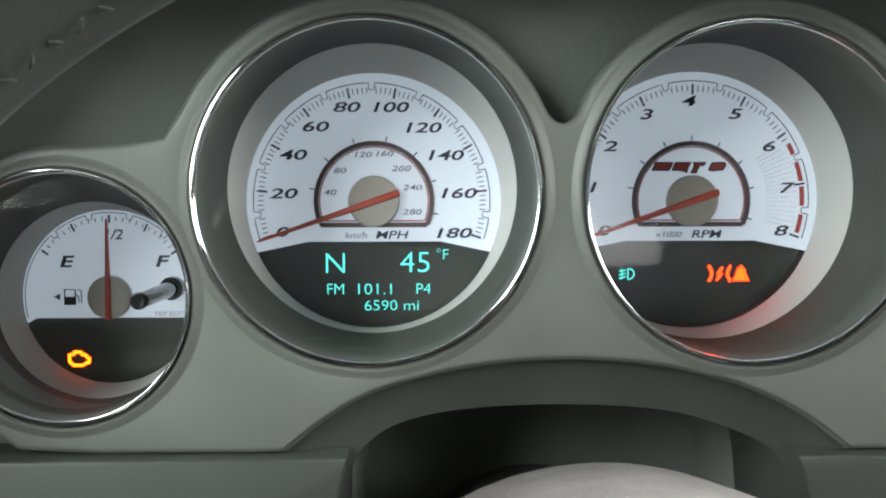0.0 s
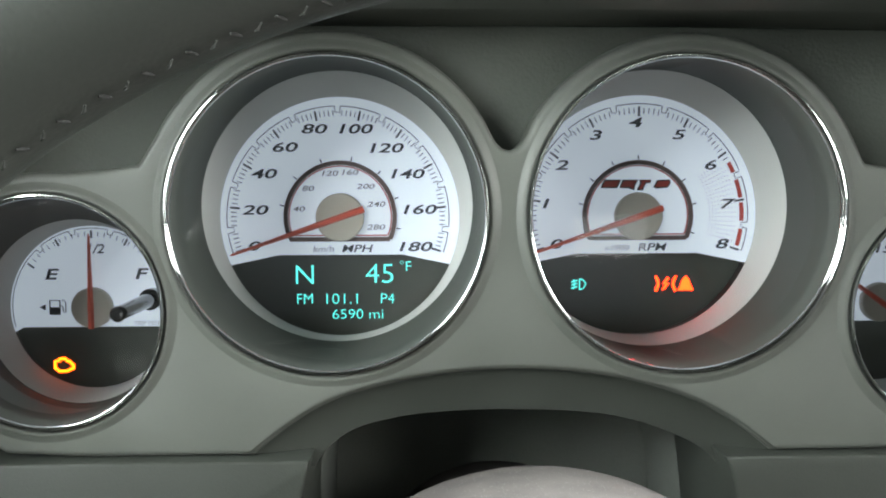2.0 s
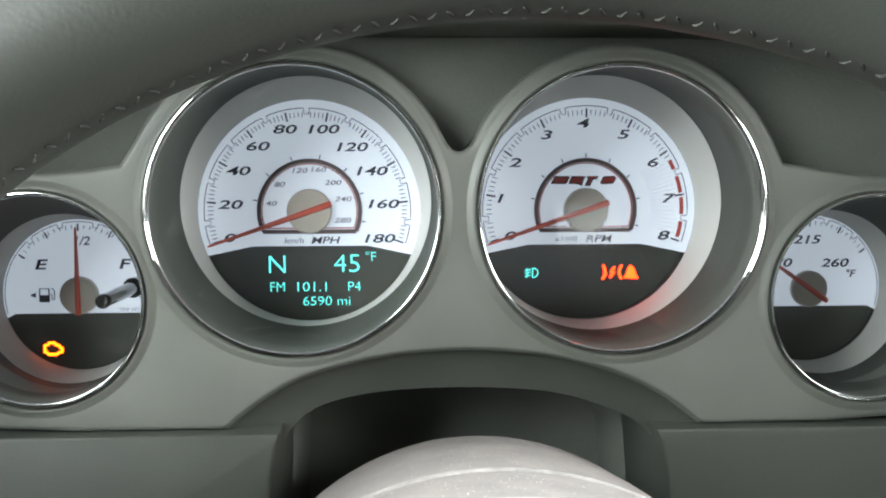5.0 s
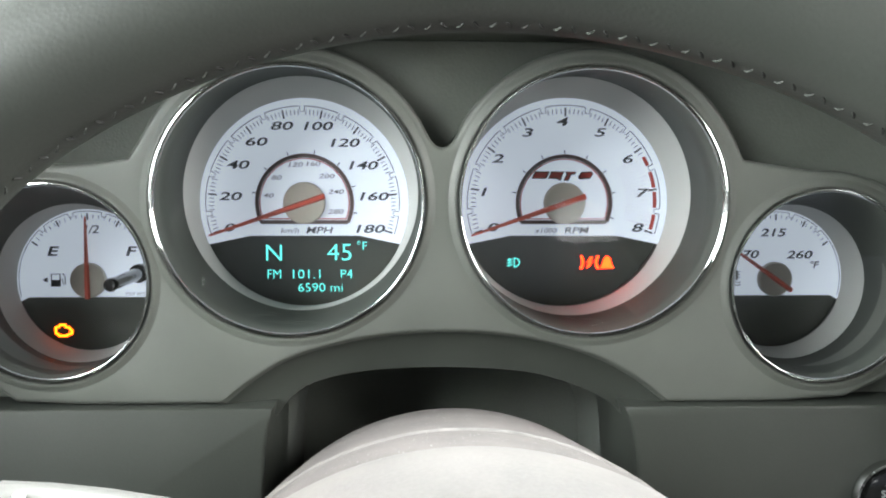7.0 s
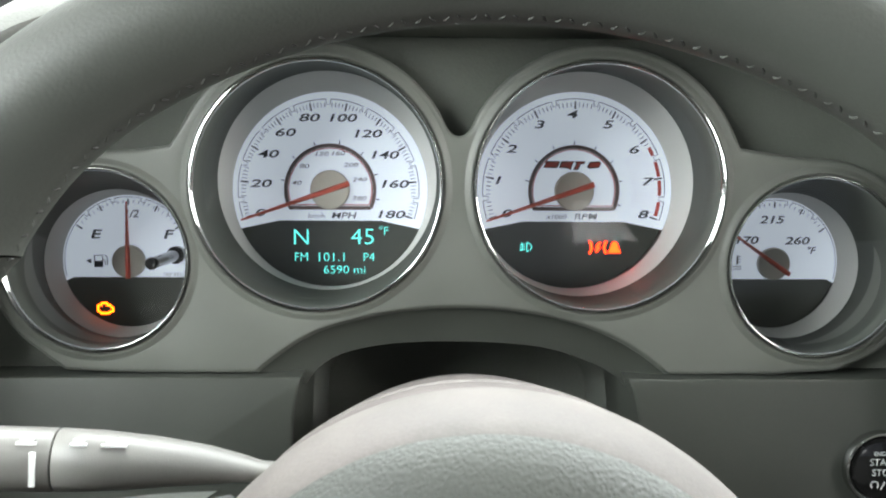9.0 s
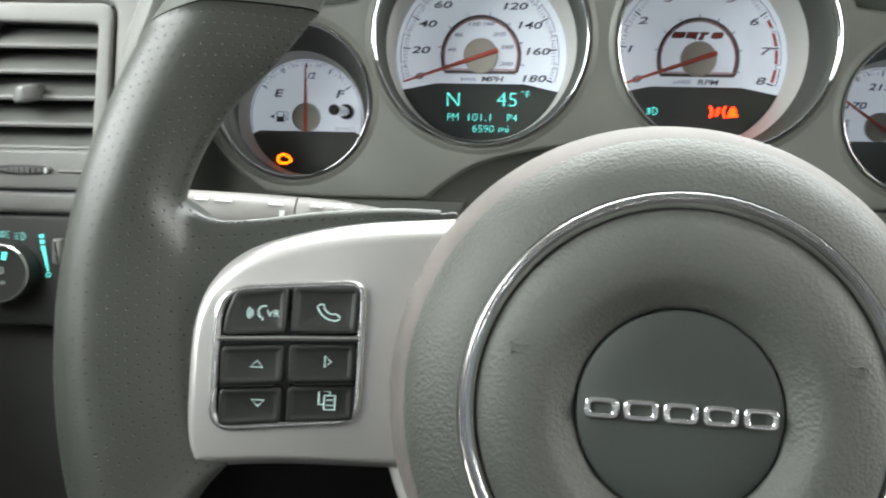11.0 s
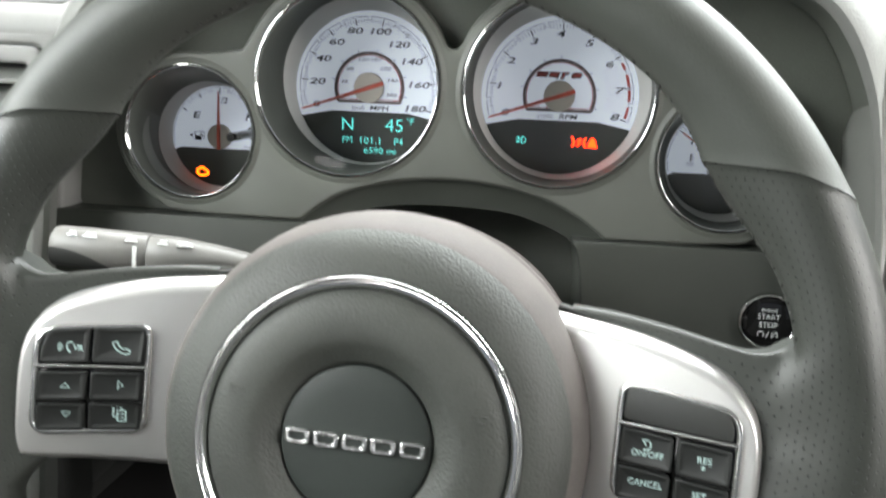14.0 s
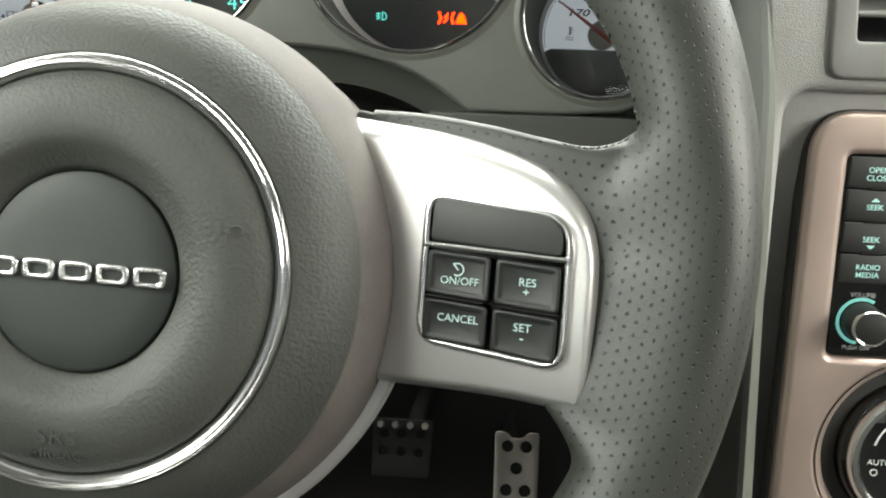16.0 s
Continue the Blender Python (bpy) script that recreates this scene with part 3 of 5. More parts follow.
def speedometer():
    t = thing("speedometer", face_pose(0, 0, 0), "white-faced round speedometer with red needle at zero and green display", "gauge", "gauges in the cluster")
    gauge_body(t, 0.0512, RB, *SPEED, (0.0552, 0.0003, 0.0047))
    floor = part("display", lathe([(0, -0.0075), (0.0530, -0.0075), (0.0530, -0.0095), (0, -0.0095)], 96), LCDBACK, t, "smoked dark display window")
    part("display_wall", lathe([(0.0520, 0.0003), (0.0526, -0.0082)], 96), DARK, t)
    dial = part("dial", plate(dial_shape(0.0512, -0.0162, 0.0265, -0.0205), -0.0012, 0.0, 0.0001, steps=1), DIAL, t, "white backlit dial face", smooth=0)
    dial.location.z = 0.0004
    zero, per = 198.5, 217 / 180
    marks = []
    for mph in range(0, 181, 2):
        a = zero - mph * per
        if mph % 20 == 0:
            marks.append((a, 0.0428, 0.0470, 0.00085))
        elif mph % 10:
            marks.append((a, 0.0440, 0.0464, 0.00034))
    for name, bm in (("tick_marks", ticks(marks)), ("scale_line", battlement(0.0482, 0.0455, [zero - m * per for m in range(10, 180, 20)], 1.6, 0.00036, zero, zero - 217))):
        bmesh.ops.transform(bm, matrix=Matrix.Translation((-0.0008, -0.0002, 0)) @ Matrix.Diagonal((0.982, 0.982, 1, 1)), verts=bm.verts)
        part(name, bm, INK, dial)
    places = {20: (-0.0365, 0.0030), 40: (-0.0326, 0.0184), 60: (-0.0237, 0.0296), 80: (-0.0112, 0.0373), 100: (0.0058, 0.0373), 120: (0.0188, 0.0292), 140: (0.0277, 0.0182), 160: (0.0329, 0.0030), 180: (0.0310, -0.0130), 0: (-0.0372, -0.0124)}
    for value, (x, y) in places.items():
        lettering(str(value), 0.0056, INK, dial, x, y, 0.0005, "numeral", 0.20, 1.94 if value < 100 else 1.86, 0.014)
    lettering("MPH", 0.0045, INK, dial, 0.0068, -0.0136, 0.0005, "lettering", 0.2, 1.45, 0.010)
    lettering("km/h", 0.0036, GREYINK, dial, -0.0074, -0.0137, 0.0005, "lettering", 0.15, 1.25, 0.0)
    inner_arch(dial)
    for k, (x, y) in {40: (-0.0178, 0.0035), 80: (-0.0138, 0.0122), 120: (-0.0048, 0.0186), 160: (0.0038, 0.0190), 200: (0.0107, 0.0130), 240: (0.0152, 0.0054), 280: (0.0150, -0.0044)}.items():
        lettering(str(k), 0.0031, GREYINK, dial, x, y, 0.0005, "small_numeral", 0.2, 1.65, 0.006)
    outer = [(zero - k / 1.609 * per, 0.0244, 0.0262, 0.0005) for k in range(0, 300, 40)][1:]
    part("small_tick_marks", ticks(outer), INK, dial)
    part("needle_cap", lathe([(0.0103, 0.0006), (0.0103, 0.0034), (0.0097, 0.0041), (0, 0.0044)], 48), CAP, t, "beige round needle cap")
    part("needle", needle_mesh(199, 0.0490, 0.0108, 0.0030, 0.0010), NEEDLE, t, "red needle")
    # lit readout
    for text, size, x, y, wide in (("N", 0.0122, -0.0164, -0.0259, 1.04), ("45", 0.0124, 0.0166, -0.0256, 1.08), ("\u00b0F", 0.0062, 0.0276, -0.0222, 1.05), ("FM", 0.0066, -0.0164, -0.0364, 0.95),
                                   ("101.1", 0.0066, -0.0002, -0.0364, 1.16), ("P4", 0.0066, 0.0197, -0.0364, 1.0), ("6590 mi", 0.0062, 0.0067, -0.0432, 1.14)):
        lettering(text, size, TEAL, floor, x, y, -0.0073, "readout", 0, wide, -0.012)


def inner_arch(dial):
    band = circle(0, 0, 0.0232, 60, -24, 204)
    part("arch", ribbon(band + [band[0]], 0.0019, 0.0004, 0.0010), ARCH, dial, "brown-grey inner arch")
    line = circle(0, 0, 0.0218, 60, -21, 201)
    part("arch_line", ribbon(line + [line[0]], 0.0005, 0.0004, 0.0008), REDINK, dial, "thin red line")


def tachometer():
    t = thing("tachometer", face_pose(0.1282, 0, 0), "white-faced round tachometer with red needle at zero and warning lights", "gauge", "gauges in the cluster")
    gauge_body(t, 0.0520, RB, TACH[0] - 0.1282, TACH[1], (0.0570, 0.0012, 0.0035))
    floor = part("display", lathe([(0, -0.0075), (0.0530, -0.0075), (0.0530, -0.0095), (0, -0.0095)], 96), LCDBACK, t, "smoked dark warning-light window")
    part("display_wall", lathe([(0.0520, 0.0003), (0.0526, -0.0082)], 96), DARK, t)
    dial = part("dial", plate(dial_shape(0.0520, -0.0162, 0.0265, -0.0205), -0.0012, 0.0, 0.0001, steps=1), DIAL, t, "white backlit dial face", smooth=0)
    dial.location.z = 0.0004
    zero, per = 198.5, 217 / 8
    marks = []
    for k in range(0, 81):
        a = zero - k / 10 * per
        if k % 10 == 0:
            marks.append((a, 0.0428, 0.0470, 0.00085))
        elif k < 62 and k % 10 != 5:
            marks.append((a, 0.0440, 0.0464, 0.00034))
    part("tick_marks", ticks(marks), INK, dial)
    part("scale_line", battlement(0.0482, 0.0455, [zero - (m + 0.5) * per for m in range(8)], 1.6, 0.00036, zero, zero - 217), INK, dial)
    for a, b in ((6.2, 6.42), (6.58, 6.95), (7.05, 7.42), (7.58, 7.93)):
        bm = ribbon(circle(0, 0, 0.0455, 10, zero - a * per, zero - b * per), 0.0018, 0.0004, 0.0006)
        part("red_zone", bm, REDINK, dial)
    dots = bmesh.new()
    for i in range(18):
        for j in range(9):
            a = zero - (6.12 + i * 0.102) * per
            x, y = polar(0.0315 + j * 0.0014, a)
            if y < 0.0205:
                s = 0.00019
                dots.faces.new([dots.verts.new((x + dx * s, y + dy * s, 0.0005)) for dx, dy in ((-1, -1), (1, -1), (1, 1), (-1, 1))])
    tagged(part("dot_pattern", dots, GREYRED, dial, smooth=0), kind="stuff")
    places = {1: (-0.0406, 0.0053), 2: (-0.0334, 0.0218), 3: (-0.0190, 0.0346), 4: (-0.0020, 0.0400), 5: (0.0170, 0.0348), 6: (0.0310, 0.0218), 7: (0.0382, 0.0050), 8: (0.0366, -0.0124), 0: (-0.0358, -0.0122)}
    for value, (x, y) in places.items():
        lettering(str(value), 0.0058, INK, dial, x, y, 0.0005, "numeral", 0.20, 1.94, 0.014)
    lettering("RPM", 0.0045, INK, dial, 0.0062, -0.0136, 0.0005, "lettering", 0.2, 1.45, 0.010)
    lettering("x1000", 0.0034, GREYINK, dial, -0.0090, -0.0137, 0.0005, "lettering", 0.15, 1.25, 0.0)
    inner_arch(dial)
    part("small_tick_marks", ticks([(a, 0.0244, 0.0262, 0.0005) for a in (-17, 12, 38, 64, 90, 116, 142, 168)]), INK, dial)
    # slanted emblem in the arch, plain red shapes on a dark edge
    shapes = ([(-0.0162, 0.0122), (-0.0146, 0.0156), (-0.0076, 0.0156), (-0.0080, 0.0143), (-0.0092, 0.0122)], [(-0.0080, 0.0122), (-0.0066, 0.0156), (0.0000, 0.0156), (-0.0012, 0.0138), (-0.0018, 0.0112), (-0.0040, 0.0122)],
              [(-0.0004, 0.0112), (0.0012, 0.0143), (0.0006, 0.0156), (0.0058, 0.0156), (0.0052, 0.0143), (0.0034, 0.0143), (0.0020, 0.0112)], [(0.0068, 0.0126), (0.0084, 0.0154), (0.0136, 0.0156), (0.0142, 0.0146), (0.0130, 0.0124), (0.0082, 0.0120)])
    edge, fill = bmesh.new(), bmesh.new()
    for loop in shapes:
        loop = loop if area_of(loop) > 0 else loop[::-1]
        plate(rounded(inset(loop, -0.0002), 0.0004, 3), 0.0004, 0.0006, 0.0001, steps=1, bm=edge)
        plate(rounded(inset(loop, 0.0005), 0.0004, 3), 0.0004, 0.0009, 0.0001, steps=1, bm=fill)
    part("emblem_edge", edge, INK, dial, "black edge of the emblem", smooth=0)
    part("emblem", fill, REDINK, dial, "dark red slanted emblem shapes", smooth=0)
    part("needle_cap", lathe([(0.0103, 0.0006), (0.0103, 0.0034), (0.0097, 0.0041), (0, 0.0044)], 48), CAP, t, "beige round needle cap")
    part("needle", needle_mesh(199, 0.0490, 0.0108, 0.0030, 0.0010), NEEDLE, t, "red needle")
    # fog lamp sign
    bm = bmesh.new()
    x0, y0, s = -0.0238, -0.0304, 0.001
    ribbon([(x0 + 0.3 * s, y0 - 2.3 * s), (x0 + 0.3 * s, y0 + 2.3 * s)] + [(x0 + (0.3 + 2.6 * math.cos(radians(a))) * s, y0 + 2.3 * math.sin(radians(a)) * s) for a in range(90, -91, -20)], 0.0005, -0.0074, -0.0072, True, bm)
    for k in (-1.4, 0, 1.4):
        ribbon([(x0 - 3.4 * s, y0 + (k - 0.4) * s), (x0 - 0.6 * s, y0 + (k + 0.3) * s)], 0.0005, -0.0074, -0.0072, bm=bm)
    ribbon([(x0 - 2.4 * s, y0 + 2.3 * s), (x0 - 1.9 * s, y0), (x0 - 2.4 * s, y0 - 2.3 * s)], 0.0004, -0.0074, -0.0072, bm=bm)
    part("fog_light_sign", bm, TEAL, floor, "lit green fog-lamp sign", smooth=0)
    # throttle sign
    bm = bmesh.new()
    x0 = 0.0150
    for side in (-1, 1):
        ribbon([(x0 + side * (0.0046 - 0.0013 * math.cos(a / 6 * math.pi - math.pi / 2)), y0 + (a - 3) * 0.0011) for a in range(7)], 0.0008, -0.0074, -0.0072, bm=bm)
    ribbon([(x0 + 0.0012, y0 + 0.0026), (x0 - 0.0010, y0 - 0.0001), (x0 + 0.0010, y0 + 0.0002), (x0 - 0.0012, y0 - 0.0026)], 0.0008, -0.0074, -0.0072, bm=bm)
    part("throttle_sign", bm, REDLAMP, floor, "lit red throttle warning sign", smooth=0)
    # belt sign, a plain bell shape
    x0 = 0.0240
    bm = plate(rounded([(x0 - 0.0036, y0 - 0.0030), (x0 - 0.0024, y0 - 0.0012), (x0 - 0.0016, y0 + 0.0018), (x0, y0 + 0.0034), (x0 + 0.0016, y0 + 0.0018), (x0 + 0.0024, y0 - 0.0012), (x0 + 0.0036, y0 - 0.0030)], 0.0006, 3), -0.0075, -0.0072, 0.0001, steps=1)
    part("belt_sign", bm, REDLAMP, floor, "lit red seat-belt warning sign", smooth=0)


def fuel_gauge():
    t = thing("fuel_gauge", face_pose(-0.1054, 0, -0.038), "small white fuel gauge with red needle at half", "gauge", "gauges in the cluster")
    cx, cy = FUEL[0] + 0.1054, FUEL[1] + 0.038
    gauge_body(t, 0.0350, RS, cx, cy, (0.0377, 0.0002, 0.0005))
    floor = part("display", lathe([(0, -0.004), (0.0370, -0.004), (0.0370, -0.006), (0, -0.006)], 80), LCDBACK, t, "smoked dark warning-light window")
    part("display_wall", lathe([(0.0352, 0.0003), (0.0362, -0.005)], 80), DARK, t)
    dial = part("dial", plate(dial_shape(0.0350, -0.0085, 0.0296, -0.0105), -0.0012, 0.0, 0.0001, steps=1), DIAL, t, "white backlit dial face", smooth=0)
    dial.location.z = 0.0004
    marks = [(a, 0.0296, 0.0328, 0.0008) for a in (145, 117.5, 90, 62.5, 35)]
    marks += [(a, 0.0305, 0.0322, 0.0003) for a in range(40, 142, 5)]
    part("tick_marks", ticks(marks), INK, dial)
    part("scale_line", battlement(0.0338, 0.0318, [131, 104, 76, 49], 2.2, 0.0003, 194, -14), INK, dial)
    lettering("E", 0.0064, INK, dial, -0.0177, 0.0140, 0.0005, "letter", 0.2, 1.6, 0.02)
    lettering("F", 0.0064, INK, dial, 0.0200, 0.0140, 0.0005, "letter", 0.2, 1.6, 0.02)
    lettering("1/2", 0.0056, INK, dial, 0.0012, 0.0248, 0.0005, "numeral", 0.2, 1.1, 0.01)
    # pump sign and arrow
    bm = ribbon([(-0.0182, -0.0030), (-0.0182, 0.0030), (-0.0140, 0.0030), (-0.0140, -0.0030)], 0.0006, 0.0004, 0.0006, True)
    ribbon([(-0.0180, -0.0014), (-0.0142, -0.0014)], 0.0030, 0.0004, 0.0006, bm=bm)
    ribbon([(-0.0140, 0.0008), (-0.0128, 0.0004), (-0.0126, -0.0020), (-0.0116, -0.0020), (-0.0116, 0.0022), (-0.0128, 0.0032)], 0.0004, 0.0004, 0.0006, bm=bm)
    part("pump_sign", bm, INK, dial, smooth=0)
    part("arrow", plate([(-0.0226, 0.0001), (-0.0200, -0.0012), (-0.0200, 0.0014)], 0.0004, 0.0006, 0.0001, steps=1), INK, dial, smooth=0)
    lettering("TRIP RESET", 0.0026, GREYPRINT, dial, 0.0235, -0.0070, 0.0005, "lettering", 0.0, 1.0, 0.0)
    part("needle_cap", lathe([(0.0086, 0.0006), (0.0086, 0.0030), (0.0080, 0.0037), (0, 0.0040)], 48), CAP, t, "beige round needle cap")
    part("needle", needle_mesh(90, 0.0315, 0.0088, 0.0026, 0.0009), NEEDLE, t, "red needle")
    part("reset_stem", lathe([(0.0046, 0.0), (0.0046, 0.0050), (0.0032, 0.0062), (0.0028, 0.0440), (0.0031, 0.0475), (0.0026, 0.0490), (0, 0.0492)], 28, 0.0250, 0.0036), GLOSSBLACK, t, "black trip reset stem")
    bm = ribbon([(-0.0036, -0.0018), (-0.0036, 0.0016), (-0.0018, 0.0016), (-0.0018, 0.0026), (0.0012, 0.0026), (0.0012, 0.0016), (0.0030, 0.0014), (0.0034, 0.0002), (0.0042, 0.0002), (0.0042, -0.0018), (0.0030, -0.0018), (0.0018, -0.0028), (-0.0022, -0.0028), (-0.0026, -0.0018)], 0.0011, -0.0001, 0.0001, True)
    ob = part("engine_sign", bm, AMBER, floor, "lit amber engine warning sign", smooth=0)
    ob.location = (-0.0150, -0.0256, -0.0037)


def temperature_gauge():
    t = thing("temperature_gauge", face_pose(0.2355, 0, -0.038), "small white temperature gauge with red needle pointing low", "gauge", "gauges in the cluster")
    cx, cy = TEMP[0] - 0.2355, TEMP[1] + 0.038
    gauge_body(t, 0.0350, RS, cx, cy, (0.0377, 0.0002, 0.0005))
    part("display", lathe([(0, -0.004), (0.0370, -0.004), (0.0370, -0.006), (0, -0.006)], 80), LCDBACK, t, "smoked dark window")
    part("display_wall", lathe([(0.0352, 0.0003), (0.0362, -0.005)], 80), DARK, t)
    dial = part("dial", plate(dial_shape(0.0350, -0.0085, 0.0296, -0.0105), -0.0012, 0.0, 0.0001, steps=1), DIAL, t, "white backlit dial face", smooth=0)
    dial.location.z = 0.0004
    marks = [(a, 0.0296, 0.0328, 0.0008) for a in (145, 117.5, 90, 62.5, 35)]
    marks += [(a, 0.0305, 0.0322, 0.0003) for a in range(40, 142, 5)]
    part("tick_marks", ticks(marks), INK, dial)
    part("scale_line", battlement(0.0338, 0.0318, [131, 104, 76, 49], 2.2, 0.0003, 194, -14), INK, dial)
    lettering("170", 0.0056, INK, dial, -0.0150, 0.0122, 0.0005, "numeral", 0.2, 1.55, 0.015)
    lettering("215", 0.0056, INK, dial, -0.0014, 0.0232, 0.0005, "numeral", 0.2, 1.55, 0.015)
    lettering("260", 0.0056, INK, dial, 0.0125, 0.0120, 0.0005, "numeral", 0.2, 1.55, 0.015)
    lettering("\u00b0F", 0.0050, INK, dial, 0.0200, 0.0068, 0.0005, "letter", 0.2, 1.1, 0.015)
    bm = ribbon([(-0.0190, -0.0006), (-0.0190, 0.0042)], 0.0010, 0.0004, 0.0006)
    for k in (0.0008, 0.0022, 0.0036):
        ribbon([(-0.0190, k), (-0.0172, k)], 0.0004, 0.0004, 0.0006, bm=bm)
    for k in (-0.0020, -0.0034):
        ribbon([(-0.0215, k), (-0.0200, k + 0.0005), (-0.0185, k), (-0.0168, k + 0.0005)], 0.0004, 0.0004, 0.0006, bm=bm)
    part("coolant_sign", bm, GREYINK, dial, smooth=0)
    part("needle_cap", lathe([(0.0086, 0.0006), (0.0086, 0.0030), (0.0080, 0.0037), (0, 0.0040)], 48), CAP, t, "beige round needle cap")
    part("needle", needle_mesh(145, 0.0315, 0.0098, 0.0026, 0.0009), NEEDLE, t, "red needle")


speedometer()
tachometer()
fuel_gauge()
temperature_gauge()


# ---- steering wheel ----
WHEEL = pose(0.0632, -0.3155, -0.1215, 0, 0, -2.0) @ pose(0, 0, 0, 80) @ pose(0, 0, 0, 0, 0, -1.7)
RIM_V, RIM_R, RIM_W, RIM_A, RIM_B = 0.0170, 0.1735, -0.0220, 0.0165, 0.0165


def smooth_step(a, b, x):
    t = max(0.0, min(1.0, (x - a) / (b - a)))
    return t * t * (3 - 2 * t)


def rim_inner(theta):
    """How far the rim reaches inwards: wide at the two spokes."""
    a = abs(math.degrees(math.atan2(math.sin(theta), abs(math.cos(theta)))))
    up = math.sin(theta) > 0
    side = 1 - (smooth_step(2.0, 14.0, a) if up else smooth_step(15.5, 23.5, a))
    thumb = 0.0080 * math.exp(-((a - 36) / 11) ** 2) if up else 0.0025
    return RIM_A + thumb + side * 0.0240


def rim_point(theta, phi, grow=0.0):
    c, s = math.cos(phi), math.sin(phi)
    a = RIM_A if c > 0 else rim_inner(theta)
    wide = min(1.0, (a - RIM_A) / 0.024)
    taper = 1 - 0.95 * max(0.0, -c) ** 1.2 * wide
    r = RIM_R + (a + grow) * c
    return (r * math.cos(theta), RIM_V + r * math.sin(theta), RIM_W - 0.0055 * wide * max(0.0, -c) + (RIM_B + grow) * s * taper)


def rim_sector(start, end, n, m=28, grow=0.0):
    """A stretch of the rim; start and end give the angle for each point round the section. UV in hole spacings."""
    bm = bmesh.new()
    uv = bm.loops.layers.uv.new("UVMap")
    grid = []
    for i in range(n + 1):
        row, along = [], 0.0
        for j in range(m + 1):
            phi = 2 * math.pi * j / m
            a, b = start(phi), end(phi)
            theta = a + (b - a) * i / n
            p = Vector(rim_point(theta, phi, grow))
            along += (p - row[-1][0].co).length if row else 0.0
            row.append((bm.verts.new(p), (theta * RIM_R / 0.0040, along / 0.0035)))
        grid.append(row)
    for i in range(n):
        for j in range(m):
            four = (grid[i][j], grid[i + 1][j], grid[i + 1][j + 1], grid[i][j + 1])
            f = bm.faces.new([v for v, _ in four])
            for loop, (_, at) in zip(f.loops, four):
                loop[uv].uv = at
    bmesh.ops.remove_doubles(bm, verts=bm.verts, dist=1e-6)
    for _ in range(5):
        bmesh.ops.smooth_vert(bm, verts=[v for v in bm.verts if not v.is_boundary], factor=0.5, use_axis_x=True, use_axis_y=True, use_axis_z=True)
    return bm


def seam_angle(phi):
    """Where the smooth top meets the grip: higher on the inside of the rim."""
    return math.asin((0.0947 - 0.0072 * math.cos(phi)) / (RIM_R + RIM_A * math.cos(phi)))


def rim_front(x, y):
    """Height of the rim's face over a place of the wheel's plane; it goes on falling inside the rim."""
    theta, r = math.atan2(y - RIM_V, abs(x)), math.hypot(x, y - RIM_V)
    a = rim_inner(theta) if r < RIM_R else RIM_A
    beyond = max(0.0, (RIM_R - r) - a)
    c = max(-1.0, min(1.0, (r - RIM_R) / a))
    wide = min(1.0, (a - RIM_A) / 0.024)
    return RIM_W - 0.0055 * wide * max(0.0, -c) + RIM_B * math.sqrt(1 - c * c) * (1 - 0.95 * max(0.0, -c) ** 1.2 * wide) - 1.1 * beyond


def slope_shear(side, w0=-0.0545, k=0.29):
    m = Matrix.Identity(4)
    m[2][0], m[2][3] = k * side, w0
    return m


def side_of(points, side):
    return [(x * side, y) for x, y in points]


def sloped(bm, side):
    bm.transform(slope_shear(side))
    for v in bm.verts:
        v.co.z -= 2.6 * max(0.0, 0.012 - v.co.y) ** 2
    return bm


SPOKE = [(0.066, 0.0535), (0.0765, 0.0525), (0.0957, 0.0500), (0.1130, 0.0460), (0.1280, 0.0405), (0.1365, 0.0345), (0.1420, 0.0270), (0.1447, 0.0190), (0.1458, 0.0100), (0.1460, -0.0060), (0.1460, -0.0210), (0.1445, -0.0280), (0.1400, -0.0296), (0.1170, -0.0284), (0.0810, -0.0288), (0.0660, -0.0285)]


def key_pad(name, outline, side, parent, mat=None, low=-0.0016, high=0.0006, dish=True):
    """A soft-edged key with a shallow dished middle."""
    loop = side_of([(0.0958 + (x - 0.0938) * 0.909, y * (0.86 if y < -0.006 else 1.0)) for x, y in outline], side)
    loop = loop if area_of(loop) > 0 else loop[::-1]

    def ring(d, w):
        return [(x, y, w) for x, y in rounded(inset(loop, d), max(0.0007, 0.0016 - d * 0.3), 4)]

    bm = bmesh.new()
    rows = [ring(0.0, low)]
    for off, up in edge_steps(0.0008, 3):
        rows.append(ring(off, high - 0.0008 + up))
    if dish:
        rows += [ring(0.0017, high), ring(0.0024, high - 0.0003), ring(0.0032, high - 0.0006)]
    made = rows_mesh(bm, rows)
    bm.faces.new(made[-1])
    return part(name, sloped(bm, side), mat or BLACK, parent)


def outlined(points, side, width=0.0004, closed=True, w=0.0):
    return sloped(ribbon(side_of(points, side), width, w, w + 0.00012, closed), side)


TOP_LINE = curve_through([(0.0735, 0.0560), (0.090, 0.0552), (0.110, 0.0525), (0.128, 0.0489), (0.139, 0.0472), (0.147, 0.0486), (0.153, 0.0526), (0.158, 0.0562), (0.163, 0.0586), (0.172, 0.0600)], 8)
LOW_LINE = curve_through([(0.0735, 0.0450), (0.097, 0.0430), (0.120, 0.0360), (0.132, 0.0270), (0.138, 0.0100), (0.142, -0.0120), (0.147, -0.0200), (0.158, -0.0230), (0.172, -0.0240)], 8)
EDGE_X, EDGE_TOP = [p[0] for p in TOP_LINE], [p[1] for p in TOP_LINE]


